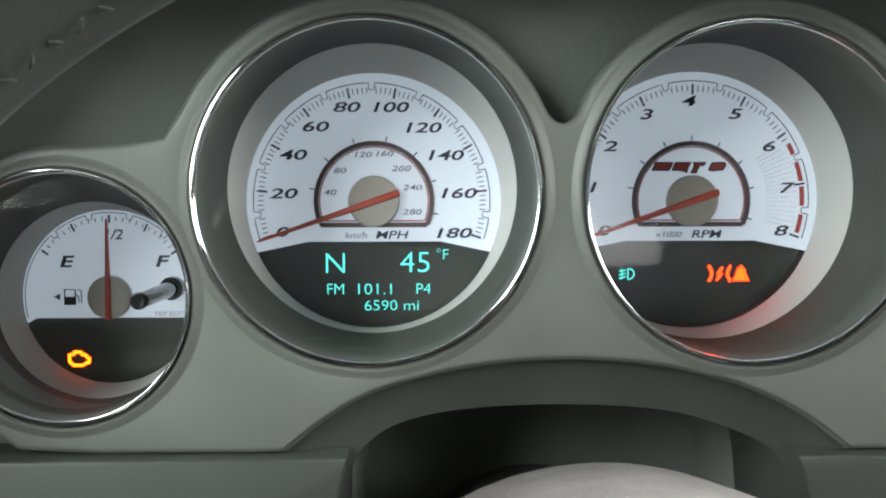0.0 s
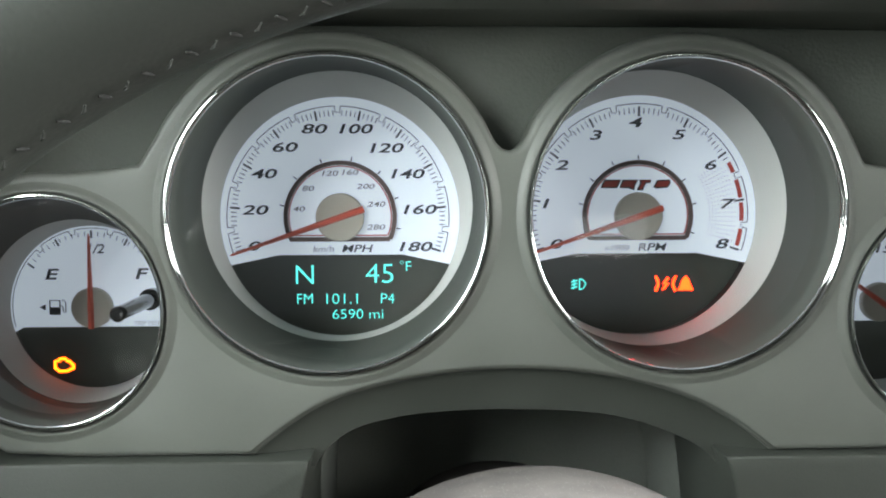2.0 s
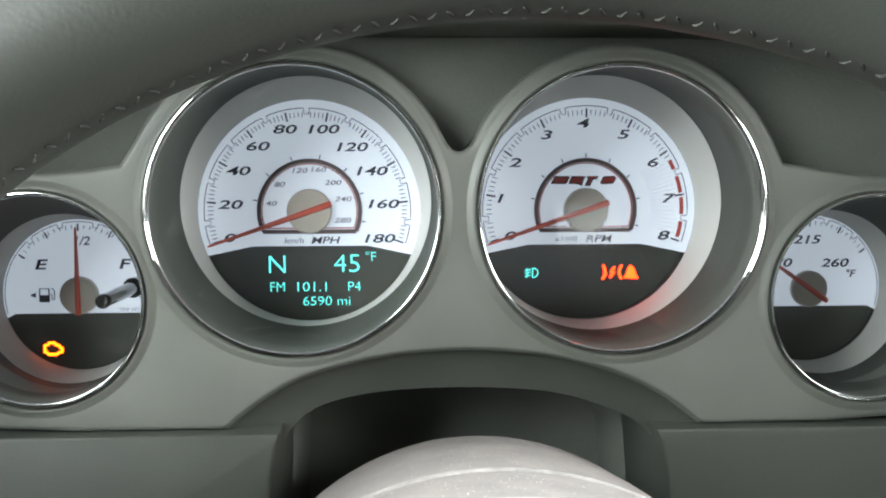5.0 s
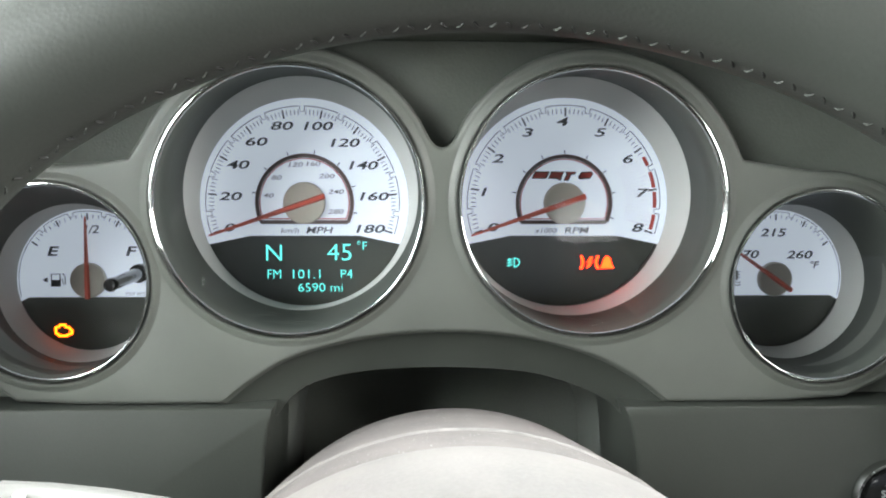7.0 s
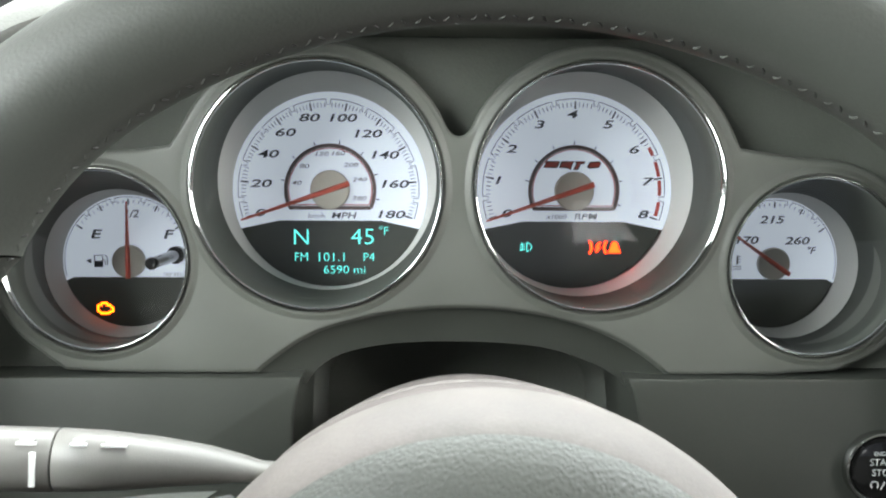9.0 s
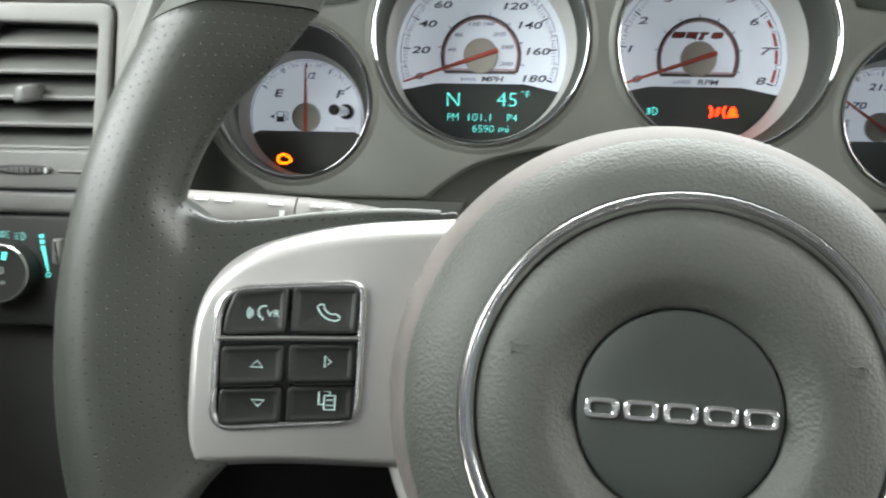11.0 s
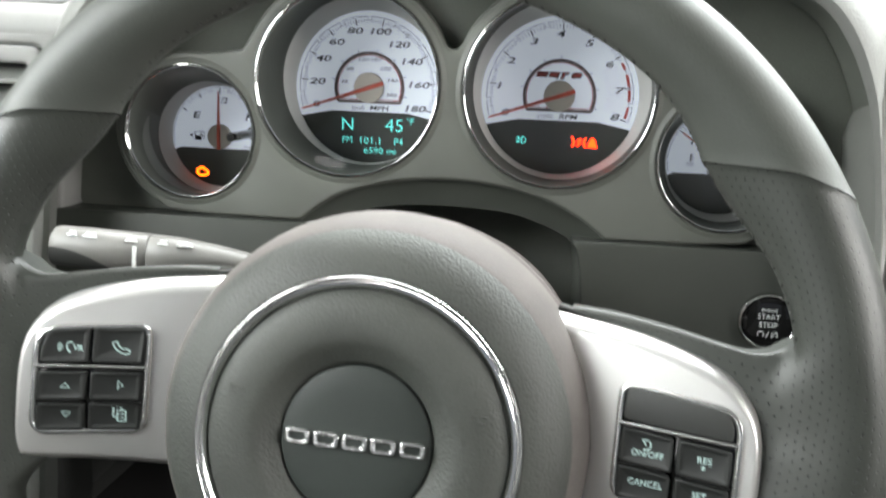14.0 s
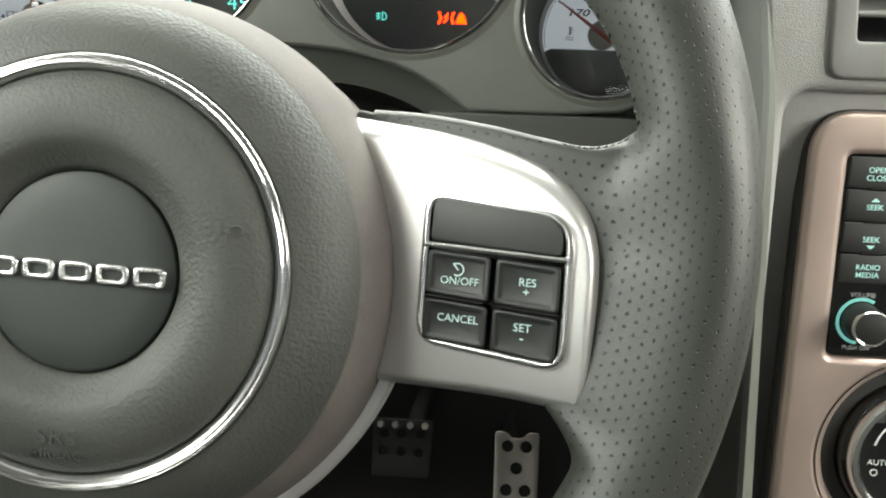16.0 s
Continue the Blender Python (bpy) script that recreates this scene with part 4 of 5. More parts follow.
def leather_height(x, y):
    """The leather beside the spoke: level with the spoke's back, then drawn over the rim."""
    z = -0.0627 + 0.29 * x - 0.03 * max(0.0, x - 0.132) - 2.6 * max(0.0, 0.012 - y) ** 2
    top = rim_front(x, y) - 0.0004 - 0.0014 * smooth_step(0.150, 0.168, x)
    z -= 0.020 * smooth_step(0.144, 0.172, x)
    return 0.5 * (z + top + math.sqrt((z - top) ** 2 + 5.0e-6))


def spoke_leather(side):
    bm = bmesh.new()
    uv = bm.loops.layers.uv.new("UVMap")
    xs, n = np.linspace(0.0735, 0.1790, 88), 29
    high = np.interp(xs, EDGE_X, EDGE_TOP)
    low = np.interp(xs, [p[0] for p in LOW_LINE], [p[1] for p in LOW_LINE])
    ys = low[:, None] + (high - low)[:, None] * np.linspace(0, 1, n)
    zs = np.array([[leather_height(x, y) for y in row] for x, row in zip(xs, ys)])
    for _ in range(14):                                        # the leather is drawn taut over the hollow
        zs[1:-1, 1:-1] = 0.5 * zs[1:-1, 1:-1] + 0.125 * (zs[2:, 1:-1] + zs[:-2, 1:-1] + zs[1:-1, 2:] + zs[1:-1, :-2])
        zs[1:-1, 0] = 0.5 * zs[1:-1, 0] + 0.25 * (zs[2:, 0] + zs[:-2, 0])
        zs[1:-1, -1] = 0.5 * zs[1:-1, -1] + 0.25 * (zs[2:, -1] + zs[:-2, -1])
    grid = []
    for i, x in enumerate(xs.tolist()):
        column = []
        for k in range(n):
            y = float(ys[i, k])
            turn = max(0.0, 1 - (high[i] - y) / 0.0024)       # the edge rolls over
            tuck = max(0.0, 1 - (y - low[i]) / 0.011) * smooth_step(0.137, 0.145, x)
            theta = math.atan2(y - RIM_V, x)
            under = smooth_step(0.0, 1.0, 1.3 * max(0.0, 1 - (high[i] - y) / 0.0065)) * smooth_step(0.001, 0.006, math.hypot(x, y - RIM_V) - RIM_R + rim_inner(theta))
            sunk = smooth_step(0.1465, 0.1525, x) * max(0.0, 1 - (high[i] - y) / 0.0075) ** 2
            z = float(zs[i, k]) - 0.0016 * turn * turn - 0.0045 * tuck * tuck - 0.0030 * sunk
            column.append(bm.verts.new((x * side, y, z + under * min(0.0, rim_front(x, y) - 0.0032 - z))))
        for drop in (0.0035, 0.0080, 0.0160):
            column.append(bm.verts.new((x * side, float(high[i]) - 0.0002, column[n - 1].co.z - drop)))
        grid.append(column)
    for a, b in zip(grid, grid[1:]):
        for k in range(len(a) - 1):
            f = bm.faces.new((a[k], b[k], b[k + 1], a[k + 1]))
            for loop in f.loops:
                loop[uv].uv = (loop.vert.co.x / 0.0040, (loop.vert.co.y + abs(loop.vert.co.x) * 0.12) / 0.0038) if k < n - 3 else (0.0, 0.0)
    return bm


def steering_wheel():
    t = thing("steering_wheel", WHEEL, "grey leather steering wheel with perforated grips and satin silver spokes", "steering wheel")
    up = math.pi
    part("rim", rim_sector(lambda p: seam_angle(p), lambda p: up - seam_angle(p), 96), LEATHER, t, "smooth dark grey leather rim top", smooth=60)
    low = radians(-62)
    part("grip", rim_sector(lambda p: low, lambda p: seam_angle(p) - 0.004, 170), PERF, t, "perforated dark grey leather grip", smooth=60)
    part("grip", rim_sector(lambda p: up - seam_angle(p) + 0.004, lambda p: up - low, 170), PERF, t, "perforated dark grey leather grip", smooth=60)
    part("rim_bottom", rim_sector(lambda p: up - low, lambda p: 2 * up + low, 60), LEATHER, t, smooth=60)
    part("rim_core", rim_sector(lambda p: 0.0, lambda p: 2 * up, 160, 20, -0.0035), SEAM, t, smooth=60)
    # hand stitching along the inner edge
    bm = bmesh.new()
    for i in range(84):
        theta = radians(-9 + 198 * i / 83)
        phi = radians(168)
        a, b = (Vector(rim_point(theta + d, phi, 0.0003)) for d in (-0.0042, 0.0042))
        lean = Vector(rim_point(theta, phi + 0.16, 0.0003)) - Vector(rim_point(theta, phi, 0.0003))
        tube([a - lean * 0.3, (a + b) / 2 + (b - a).cross(lean).normalized() * 0.0003, b + lean * 0.3], [0.00018, 0.00028, 0.00018], 6, bm=bm)
    part("stitching", bm, THREAD, t, "grey thread stitches")
    # dark needle holes beside the stitches
    bm = bmesh.new()
    for i in range(84):
        theta = radians(-9 + 198 * (i + 0.5) / 83)
        a, b = (Vector(rim_point(theta + d, radians(f), 0.00005)) for d, f in ((-0.0035, 172), (0.0035, 166)))
        tube([a, (a + b) / 2, b], [0.0002, 0.0004, 0.0002], 6, bm=bm)
    part("seam_line", bm, SEAM, t, "dark pricked seam line")
    # airbag cover
    pad = [(0.0288, -0.0062), (0.0293, -0.0050), (0.0308, -0.0040), (0.0330, -0.0026), (0.0350, -0.0012), (0.0366, -0.0002), (0.0382, 0.0004), (0.0405, 0.0008), (0.0440, 0.0009), (0.0485, 0.0005), (0.0525, -0.0007), (0.0556, -0.0024), (0.0563, -0.0032), (0.0567, -0.0055)]
    cover = part("airbag_cover", lathe(pad, 128), HUB, t, "grey grained airbag cover")
    outer = [(0.0610, -0.0060), (0.0612, -0.0036), (0.0618, -0.0030), (0.0660, -0.0040), (0.0710, -0.0068), (0.0755, -0.0108), (0.0783, -0.0148), (0.0787, -0.0156)]
    part("hub_cover", lathe(outer, 128), HUB, t, "grey grained hub cover")
    side = [(0.0785, -0.0152), (0.0792, -0.0160), (0.0820, -0.0210), (0.0843, -0.0280), (0.0857, -0.0350), (0.0864, -0.0430), (0.0866, -0.0500), (0.0857, -0.0550), (0.0820, -0.0570)]
    part("hub_side", lathe(side, 128), HUBSIDE, t, "smooth shoulder of the hub, paler grey than its cover")
    part("hub_ring", lathe([(0.0566, -0.0060), (0.0567, -0.0036), (0.0572, -0.0022), (0.0582, -0.0013), (0.0592, -0.0013), (0.0600, -0.0021), (0.0603, -0.0029), (0.0605, -0.0021), (0.0609, -0.0018), (0.0613, -0.0023), (0.0615, -0.0040), (0.0615, -0.0060)], 144), RINGCHROME, t, "polished chrome ring")
    disc = part("emblem_disc", lathe([(0, -0.0034), (0.0200, -0.0036), (0.0270, -0.0042), (0.0281, -0.0047), (0.0285, -0.0056), (0.0285, -0.0080)], 96), DISC, t, "dark round emblem disc")
    # five plain chrome shapes of the maker's mark
    for i in range(5):
        x = -0.0216 + i * 0.0108
        loop = rounded([(x - 0.0047, -0.0029), (x + 0.0047, -0.0029), (x + 0.0047, 0.0029), (x - 0.0047, 0.0029)], 0.0020, 5)
        hole = rounded([(x - 0.0030, -0.0014), (x + 0.0030, -0.0014), (x + 0.0030, 0.0014), (x - 0.0030, 0.0014)], 0.0008, 4)
        part("chrome_mark", plate(loop, -0.0052, -0.0020, 0.0005, [hole]), BRIGHT, disc)
    # raised horn signs
    for side in (-1, 1):
        x, y = 0.0447 * side, 0.0150
        bm = tube([(x + 0.0016 + 0.0017 * math.cos(a), y + 0.0013 * math.sin(a), 0.00075) for a in (2 * math.pi * i / 14 for i in range(14))], 0.00025, 5, True)
        tube([(x + 0.0032, y + 0.0012, 0.0006), (x - 0.0008, y + 0.0010, 0.0007), (x - 0.0030, y + 0.0020, 0.0008)], 0.00025, 5, bm=bm)
        tube([(x + 0.0012, y - 0.0013, 0.0008), (x - 0.0020, y - 0.0006, 0.0008), (x - 0.0030, y - 0.0016, 0.0008), (x - 0.0030, y + 0.0020, 0.0008)], 0.00025, 5, bm=bm)
        part("horn_sign", bm, HUB, cover)
    lettering("SRS", 0.0062, HUB, cover, 0.0, -0.0458, 0.0009, "moulded_lettering", 0, 1.3, 0.0, 0.0004)
    lettering("AIRBAG", 0.0036, HUB, cover, 0.0, -0.0508, -0.0001, "moulded_lettering", 0, 1.3, 0.0, 0.0004)
    # spokes
    for side in (-1, 1):
        outline = curve_through(SPOKE, 4)
        front = inset(outline if area_of(outline) > 0 else outline[::-1], 0.0042)
        front = front if area_of(outline) > 0 else front[::-1]
        front = [(x, y - 0.0035 * smooth_step(0.012, 0.034, y)) for x, y in front]
        rows = [[(a[0] * side, a[1], -0.0160) for a in outline]]
        for k in range(9):
            mix = k / 8
            w = -0.0018 - 0.0068 * (1 - mix) ** 2.3
            rows.append([((1 - mix) * a[0] * side + mix * b[0] * side, (1 - mix) * a[1] + mix * b[1], w) for a, b in zip(outline, front)])
        bm = bmesh.new()
        made = rows_mesh(bm, rows)
        pocket = rounded(side_of([(0.0936, -0.0136), (0.1374, -0.0176), (0.1373, 0.0266), (0.0938, 0.0312)], side), [0.0070, 0.0075, 0.0100, 0.0065], 7)
        pocket = pocket if area_of(pocket) > 0 else pocket[::-1]
        inner = [bm.verts.new((x, y, -0.0018)) for x, y in pocket]
        deep = [bm.verts.new((x, y, -0.0050)) for x, y in pocket]
        for i in range(len(inner)):
            j = (i + 1) % len(inner)
            bm.faces.new((inner[i], inner[j], deep[j], deep[i]))
        edges = []
        for ring in (made[-1], inner):
            for a, b in zip(ring, ring[1:] + ring[:1]):
                edges.append(bm.edges.get((a, b)) or bm.edges.new((a, b)))
        bmesh.ops.triangle_fill(bm, use_beauty=True, edges=edges)
        spoke = part("spoke", sloped(bm, side), SATIN, t, "satin silver spoke panel", smooth=50)
        ring = inset(pocket, 0.0008)
        part("button_frame", sloped(tube([(x, y, -0.0010) for x, y in ring], 0.0012, 10, True), side), BRIGHT, spoke, "polished chrome button frame")
        part("button_base", sloped(plate(inset(pocket, 0.0004), -0.0055, -0.0022, 0.0004), side), GLOSSBLACK, spoke)
        if side < 0:
            spoke_keys_phone(spoke, side)
        else:
            spoke_keys_cruise(spoke, side)
        part("spoke_leather", spoke_leather(side), PERF, t, "perforated leather strip above the spoke", smooth=60)
        bm = bmesh.new()
        for x in np.linspace(0.1330, 0.1500, 10).tolist():
            ends = [(x + d, float(np.interp(x + d, EDGE_X, EDGE_TOP)) - 0.0007) for d in (-0.0007, 0.0007)]
            a, b = (Vector((px * side, py, leather_height(px, py) + 0.0001)) for px, py in ends)
            tube([a, (a + b) / 2 + Vector((0, 0, 0.0003)), b], [0.00018, 0.00028, 0.00018], 6, bm=bm)
        part("stitching", bm, THREAD, t, "grey thread stitches")
        part("end_cap", sloped(plate(side_of(rounded([(0.0660, 0.0490), (0.0785, 0.0490), (0.0785, 0.0540), (0.0680, 0.0560)], 0.0018), side), -0.0200, -0.0085, 0.0012), side), DARK, t)
        # silver trim that runs on below the hub to the lower legs
        arc = circle(0, 0, 0.0905, 18, -14, -62) + circle(0, 0, 0.0800, 18, -62, -14)
        part("lower_trim", plate(side_of(arc, side), -0.0560, -0.0440, 0.0015), SATIN, t)
        leg = rounded([(0.0290, -0.0760), (0.0500, -0.0720), (0.0560, -0.1180), (0.0600, -0.1480), (0.0300, -0.1560)], 0.004)
        part("lower_leg", plate(side_of(leg, side), -0.0500, -0.0330, 0.0025), SATIN, t)
    return t


def add_shape(bm, other):
    """Joins another bmesh into bm."""
    me = bpy.data.meshes.new("shape")
    other.to_mesh(me)
    other.free()
    bm.from_mesh(me)
    bpy.data.meshes.remove(me)


def spoke_keys_phone(spoke, side):
    top, low = [(0.1168, 0.0278), (0.1335, 0.0256), (0.1360, 0.0190), (0.1364, 0.0122), (0.1168, 0.0136)], [(0.0938, 0.0145), (0.0935, 0.0290), (0.1152, 0.0280), (0.1152, 0.0138)]
    key_pad("button", top, side, spoke)
    key_pad("button", low, side, spoke)
    key_pad("button", [(0.1168, 0.0100), (0.1366, 0.0086), (0.1366, -0.0032), (0.1168, -0.0018)], side, spoke)
    key_pad("button", [(0.0938, 0.0112), (0.1152, 0.0102), (0.1152, -0.0016), (0.0936, -0.0006)], side, spoke)
    key_pad("button", [(0.1168, -0.0030), (0.1366, -0.0044), (0.1366, -0.0182), (0.1168, -0.0164)], side, spoke)
    key_pad("button", [(0.0936, -0.0018), (0.1152, -0.0028), (0.1152, -0.0162), (0.0934, -0.0146)], side, spoke)
    part("divider", sloped(tube([(-0.1360, 0.0108, 0.0002), (-0.1160, 0.0120, 0.0005), (-0.0945, 0.0130, 0.0002)], 0.0009, 8), side), BRIGHT, spoke, "chrome divider")
    for x0, x1, y0, y1 in ((0.1190, 0.1345, -0.0026, -0.0036), (0.0958, 0.1130, -0.0012, -0.0021)):
        part("key_ridge", sloped(tube([(-x0, y0, 0.0004), (-x1, y1, 0.0004)], 0.0006, 8), side), GLOSSBLACK, spoke)
    sh = slope_shear(side)
    high = 0.0003
    lettering("VR", 0.0031, KEYLIGHT, spoke, -0.1206, 0.0192, high, m=sh)
    # a talking mouth in profile with three waves, a handset and two overlapping pages
    bm = outlined([(0.1226, 0.0214), (0.1240, 0.0214), (0.1246, 0.0206), (0.1250, 0.0197), (0.1245, 0.0194), (0.1248, 0.0188), (0.1244, 0.0181), (0.1236, 0.0178), (0.1236, 0.0170)], side, 0.0004, False, high)
    for k in (0, 1, 2):
        reach = 0.0010 + 0.0007 * k
        add_shape(bm, outlined([(0.1256 + reach * math.cos(a), 0.0191 + reach * math.sin(a)) for a in (-0.8, -0.4, 0.0, 0.4, 0.8)], side, 0.0003, False, high))
    part("voice_sign", bm, KEYLIGHT, spoke, smooth=0)
    handset = [(0.1078, 0.0222), (0.1072, 0.0229), (0.1060, 0.0229), (0.1058, 0.0217), (0.1048, 0.0206), (0.1036, 0.0200), (0.1026, 0.0203), (0.1012, 0.0196), (0.1012, 0.0186), (0.1024, 0.0180), (0.1044, 0.0184), (0.1063, 0.0196), (0.1073, 0.0209)]
    bm = outlined(handset, side, 0.0004, True, high)
    part("phone_sign", bm, KEYLIGHT, spoke, smooth=0)
    part("up_sign", outlined([(0.1260, 0.0028), (0.1226, 0.0028), (0.1243, 0.0048)], side, 0.0004, True, high), KEYLIGHT, spoke, smooth=0)
    part("down_sign", outlined([(0.1252, -0.0072), (0.1218, -0.0072), (0.1235, -0.0092)], side, 0.0004, True, high), KEYLIGHT, spoke, smooth=0)
    part("right_sign", outlined([(0.1046, 0.0072), (0.1046, 0.0036), (0.1028, 0.0054)], side, 0.0004, True, high), KEYLIGHT, spoke, smooth=0)
    part("page_sign", outlined([(0.1040, -0.0078), (0.1058, -0.0078), (0.1058, -0.0036), (0.1026, -0.0036), (0.1026, -0.0048)], side, 0.0005, False, high), KEYLIGHT, spoke, smooth=0)
    bm = outlined([(0.1042, -0.0050), (0.1010, -0.0050), (0.1010, -0.0094), (0.1042, -0.0094)], side, 0.0005, True, high)
    for y in (-0.0064, -0.0080):
        add_shape(bm, outlined([(0.1036, y), (0.1016, y)], side, 0.0003, False, high))
    part("page_sign", bm, KEYLIGHT, spoke, smooth=0)


def spoke_keys_cruise(spoke, side):
    key_pad("blank_cover", [(0.0945, 0.0294), (0.1315, 0.0262), (0.1350, 0.0236), (0.1364, 0.0205), (0.1364, 0.0152), (0.0942, 0.0170)], side, spoke, DARK, dish=False)
    key_pad("button", [(0.0940, 0.0142), (0.1146, 0.0132), (0.1146, 0.0000), (0.0938, 0.0012)], side, spoke)
    key_pad("button", [(0.1162, 0.0131), (0.1366, 0.0120), (0.1366, -0.0012), (0.1162, -0.0001)], side, spoke)
    key_pad("button", [(0.0938, 0.0000), (0.1146, -0.0012), (0.1146, -0.0158), (0.0934, -0.0146)], side, spoke)
    key_pad("button", [(0.1162, -0.0013), (0.1366, -0.0024), (0.1366, -0.0182), (0.1162, -0.0160)], side, spoke)
    part("divider", sloped(tube([(0.0945, 0.0156, 0.0002), (0.1140, 0.0149, 0.0005), (0.1360, 0.0141, 0.0002)], 0.0009, 8), side), BRIGHT, spoke, "chrome divider")
    for x0, x1, y0, y1 in ((0.0958, 0.1130, 0.0005, -0.0004), (0.1185, 0.1348, -0.0008, -0.0017)):
        part("key_ridge", sloped(tube([(x0, y0, 0.0004), (x1, y1, 0.0004)], 0.0006, 8), side), GLOSSBLACK, spoke)
    sh, high = slope_shear(side), 0.0003
    lettering("ON/OFF", 0.0032, KEYLIGHT, spoke, 0.1058, 0.0054, high, m=sh)
    lettering("RES", 0.0033, KEYLIGHT, spoke, 0.1255, 0.0068, high, m=sh)
    lettering("+", 0.0036, KEYLIGHT, spoke, 0.1253, 0.0040, high, m=sh)
    lettering("CANCEL", 0.0032, KEYLIGHT, spoke, 0.1060, -0.0056, high - 0.0007, m=sh)
    lettering("SET", 0.0033, KEYLIGHT, spoke, 0.1250, -0.0062, high - 0.0008, m=sh)
    lettering("-", 0.0040, KEYLIGHT, spoke, 0.1250, -0.0090, high - 0.0011, m=sh)
    part("cruise_sign", outlined([(0.1050 + 0.0018 * math.cos(a), 0.0088 + 0.0018 * math.sin(a)) for a in (math.pi * (0.75 - i * 0.13) for i in range(12))], side, 0.0004, False, high), KEYLIGHT, spoke, smooth=0)
    part("cruise_sign", outlined([(0.1036, 0.0106), (0.1052, 0.0086)], side, 0.0004, False, high), KEYLIGHT, spoke, smooth=0)


steering_wheel()


# ---- behind the wheel ----
WHITEDUST = surface("dusty_grey_plastic", (0.105, 0.094, 0.088), 0.8, grain=700, relief=0.6, vary=0.35, blotch=200)


def column_cover():
    t = thing("steering_column_cover", pose(0.0632, -0.3155, -0.1215, 0, 0, -1.1) @ pose(0, 0, 0, 80), "grey plastic steering column cover behind the hub", "column cover")
    part("shell_seam", lathe([(0.0860, -0.0868), (0.0866, -0.0876), (0.0866, -0.0890), (0.0858, -0.0900)], 96), WHITEDUST, t, "dusty moulded seam")
    part("shell", lathe([(0.0820, -0.0575), (0.0846, -0.0585), (0.0858, -0.0620), (0.0860, -0.0900), (0.0852, -0.1400), (0.0842, -0.1700), (0.0840, -0.1760), (0.0790, -0.1800), (0.0700, -0.2000), (0.0600, -0.4200)], 96), COLUMN, t)


column_cover()


def stalk():
    base = pose(-0.0697, -0.1900, -0.0838, 0, 3.0, 4.0)
    t = thing("turn_signal_stalk", base, "grey plastic turn-signal stalk with white printed signs", "stalk")

    def section(x, half_y, half_z, dz=0.0, n=24):
        return [(x, half_y * math.cos(2 * math.pi * i / n), dz + half_z * math.sin(2 * math.pi * i / n)) for i in range(n)]

    bm = bmesh.new()
    rows_mesh(bm, [section(-0.0505, 0.0030, 0.0040), section(-0.0502, 0.0065, 0.0076), section(-0.0490, 0.0080, 0.0092), section(-0.0460, 0.0088, 0.0101), section(-0.0300, 0.0094, 0.0104), section(-0.0012, 0.0096, 0.0104), section(-0.0006, 0.0092, 0.0100)], cap_start=True, cap_end=True)
    knob = part("knob", bm, STALK, t)
    bm = bmesh.new()
    rows_mesh(bm, [section(0.0, 0.0092, 0.0100), section(0.0005, 0.0096, 0.0104), section(0.0150, 0.0094, 0.0098, 0.0002), section(0.0320, 0.0086, 0.0082, 0.0002), section(0.0480, 0.0072, 0.0062, -0.0002), section(0.0590, 0.0058, 0.0044, -0.0012), section(0.0650, 0.0045, 0.0034, -0.0020), section(0.1000, 0.0045, 0.0034, -0.0040)], cap_start=True, cap_end=True)
    part("arm", bm, STALK, t)
    # dark shell on the lower front: shade of the chamfered end as colour
    bm = bmesh.new()
    rows = []
    for i in range(15):
        x = -0.0490 + 0.0330 * i / 14
        drop = 0.0125 * math.sqrt(max(0.0, 1 - ((i - 0) / 14.0) ** 2)) - 0.0005
        rows.append([(x, -0.0097 * math.cos(a), 0.0106 * math.sin(a)) for a in (-1.45 + (drop / 0.0125) * 1.60 * j / 8 for j in range(9))])
    rows_mesh(bm, rows, closed=False)
    part("shade_scoop", bm, DARK, knob, "dark shell for the shade under the knob's end")
    part("white_bar", box(bmesh.new(), -0.0062, -0.0044, -0.0101, -0.0090, -0.0058, 0.0052), WHITE, knob)
    for x, w in ((-0.0380, 0.005), (-0.0290, 0.007), (-0.0080, 0.006), (0.0080, 0.005), (0.0190, 0.008)):
        bm = bmesh.new()
        box(bm, x - w / 2, x + w / 2, -0.0078, -0.0066, 0.0070, 0.0078)
        box(bm, x - w / 3, x + w / 3, -0.0066, -0.0054, 0.0082, 0.0090)
        part("printed_sign", bm, WHITE, knob)
    return t


stalk()


def start_button():
    t = thing("start_button", face_pose(0.2576, -0.0790, -0.1232), "round black engine start button with chrome ring", "push button")
    part("ring", lathe([(0.0146, 0.0), (0.0170, 0.0), (0.0172, 0.0030), (0.0166, 0.0046), (0.0158, 0.0050), (0.0150, 0.0044), (0.0146, 0.0030)], 64), CHROME, t, "chrome ring")
    cap = part("cap", lathe([(0, 0.0048), (0.0120, 0.0046), (0.0142, 0.0038), (0.0147, 0.0026), (0.0147, 0.0)], 64), GLOSSBLACK, t)
    lettering("ENGINE", 0.0026, WHITE, cap, 0, 0.0072, 0.0049)
    lettering("START", 0.0044, WHITE, cap, 0, 0.0032, 0.0049)
    lettering("STOP", 0.0044, WHITE, cap, 0, -0.0016, 0.0049)
    bm = ribbon(circle(-0.0038, -0.0072, 0.0017, 12, -50, 230), 0.0005, 0.0048, 0.0050)
    ribbon([(-0.0008, -0.0092), (0.0008, -0.0056)], 0.0005, 0.0048, 0.0050, bm=bm)
    ribbon(circle(0.0040, -0.0072, 0.0017, 12, -50, 230), 0.0005, 0.0048, 0.0050, bm=bm)
    ribbon([(0.0024, -0.0088), (0.0056, -0.0056)], 0.0005, 0.0048, 0.0050, bm=bm)
    part("engine_sign", bm, WHITE, cap, smooth=0)


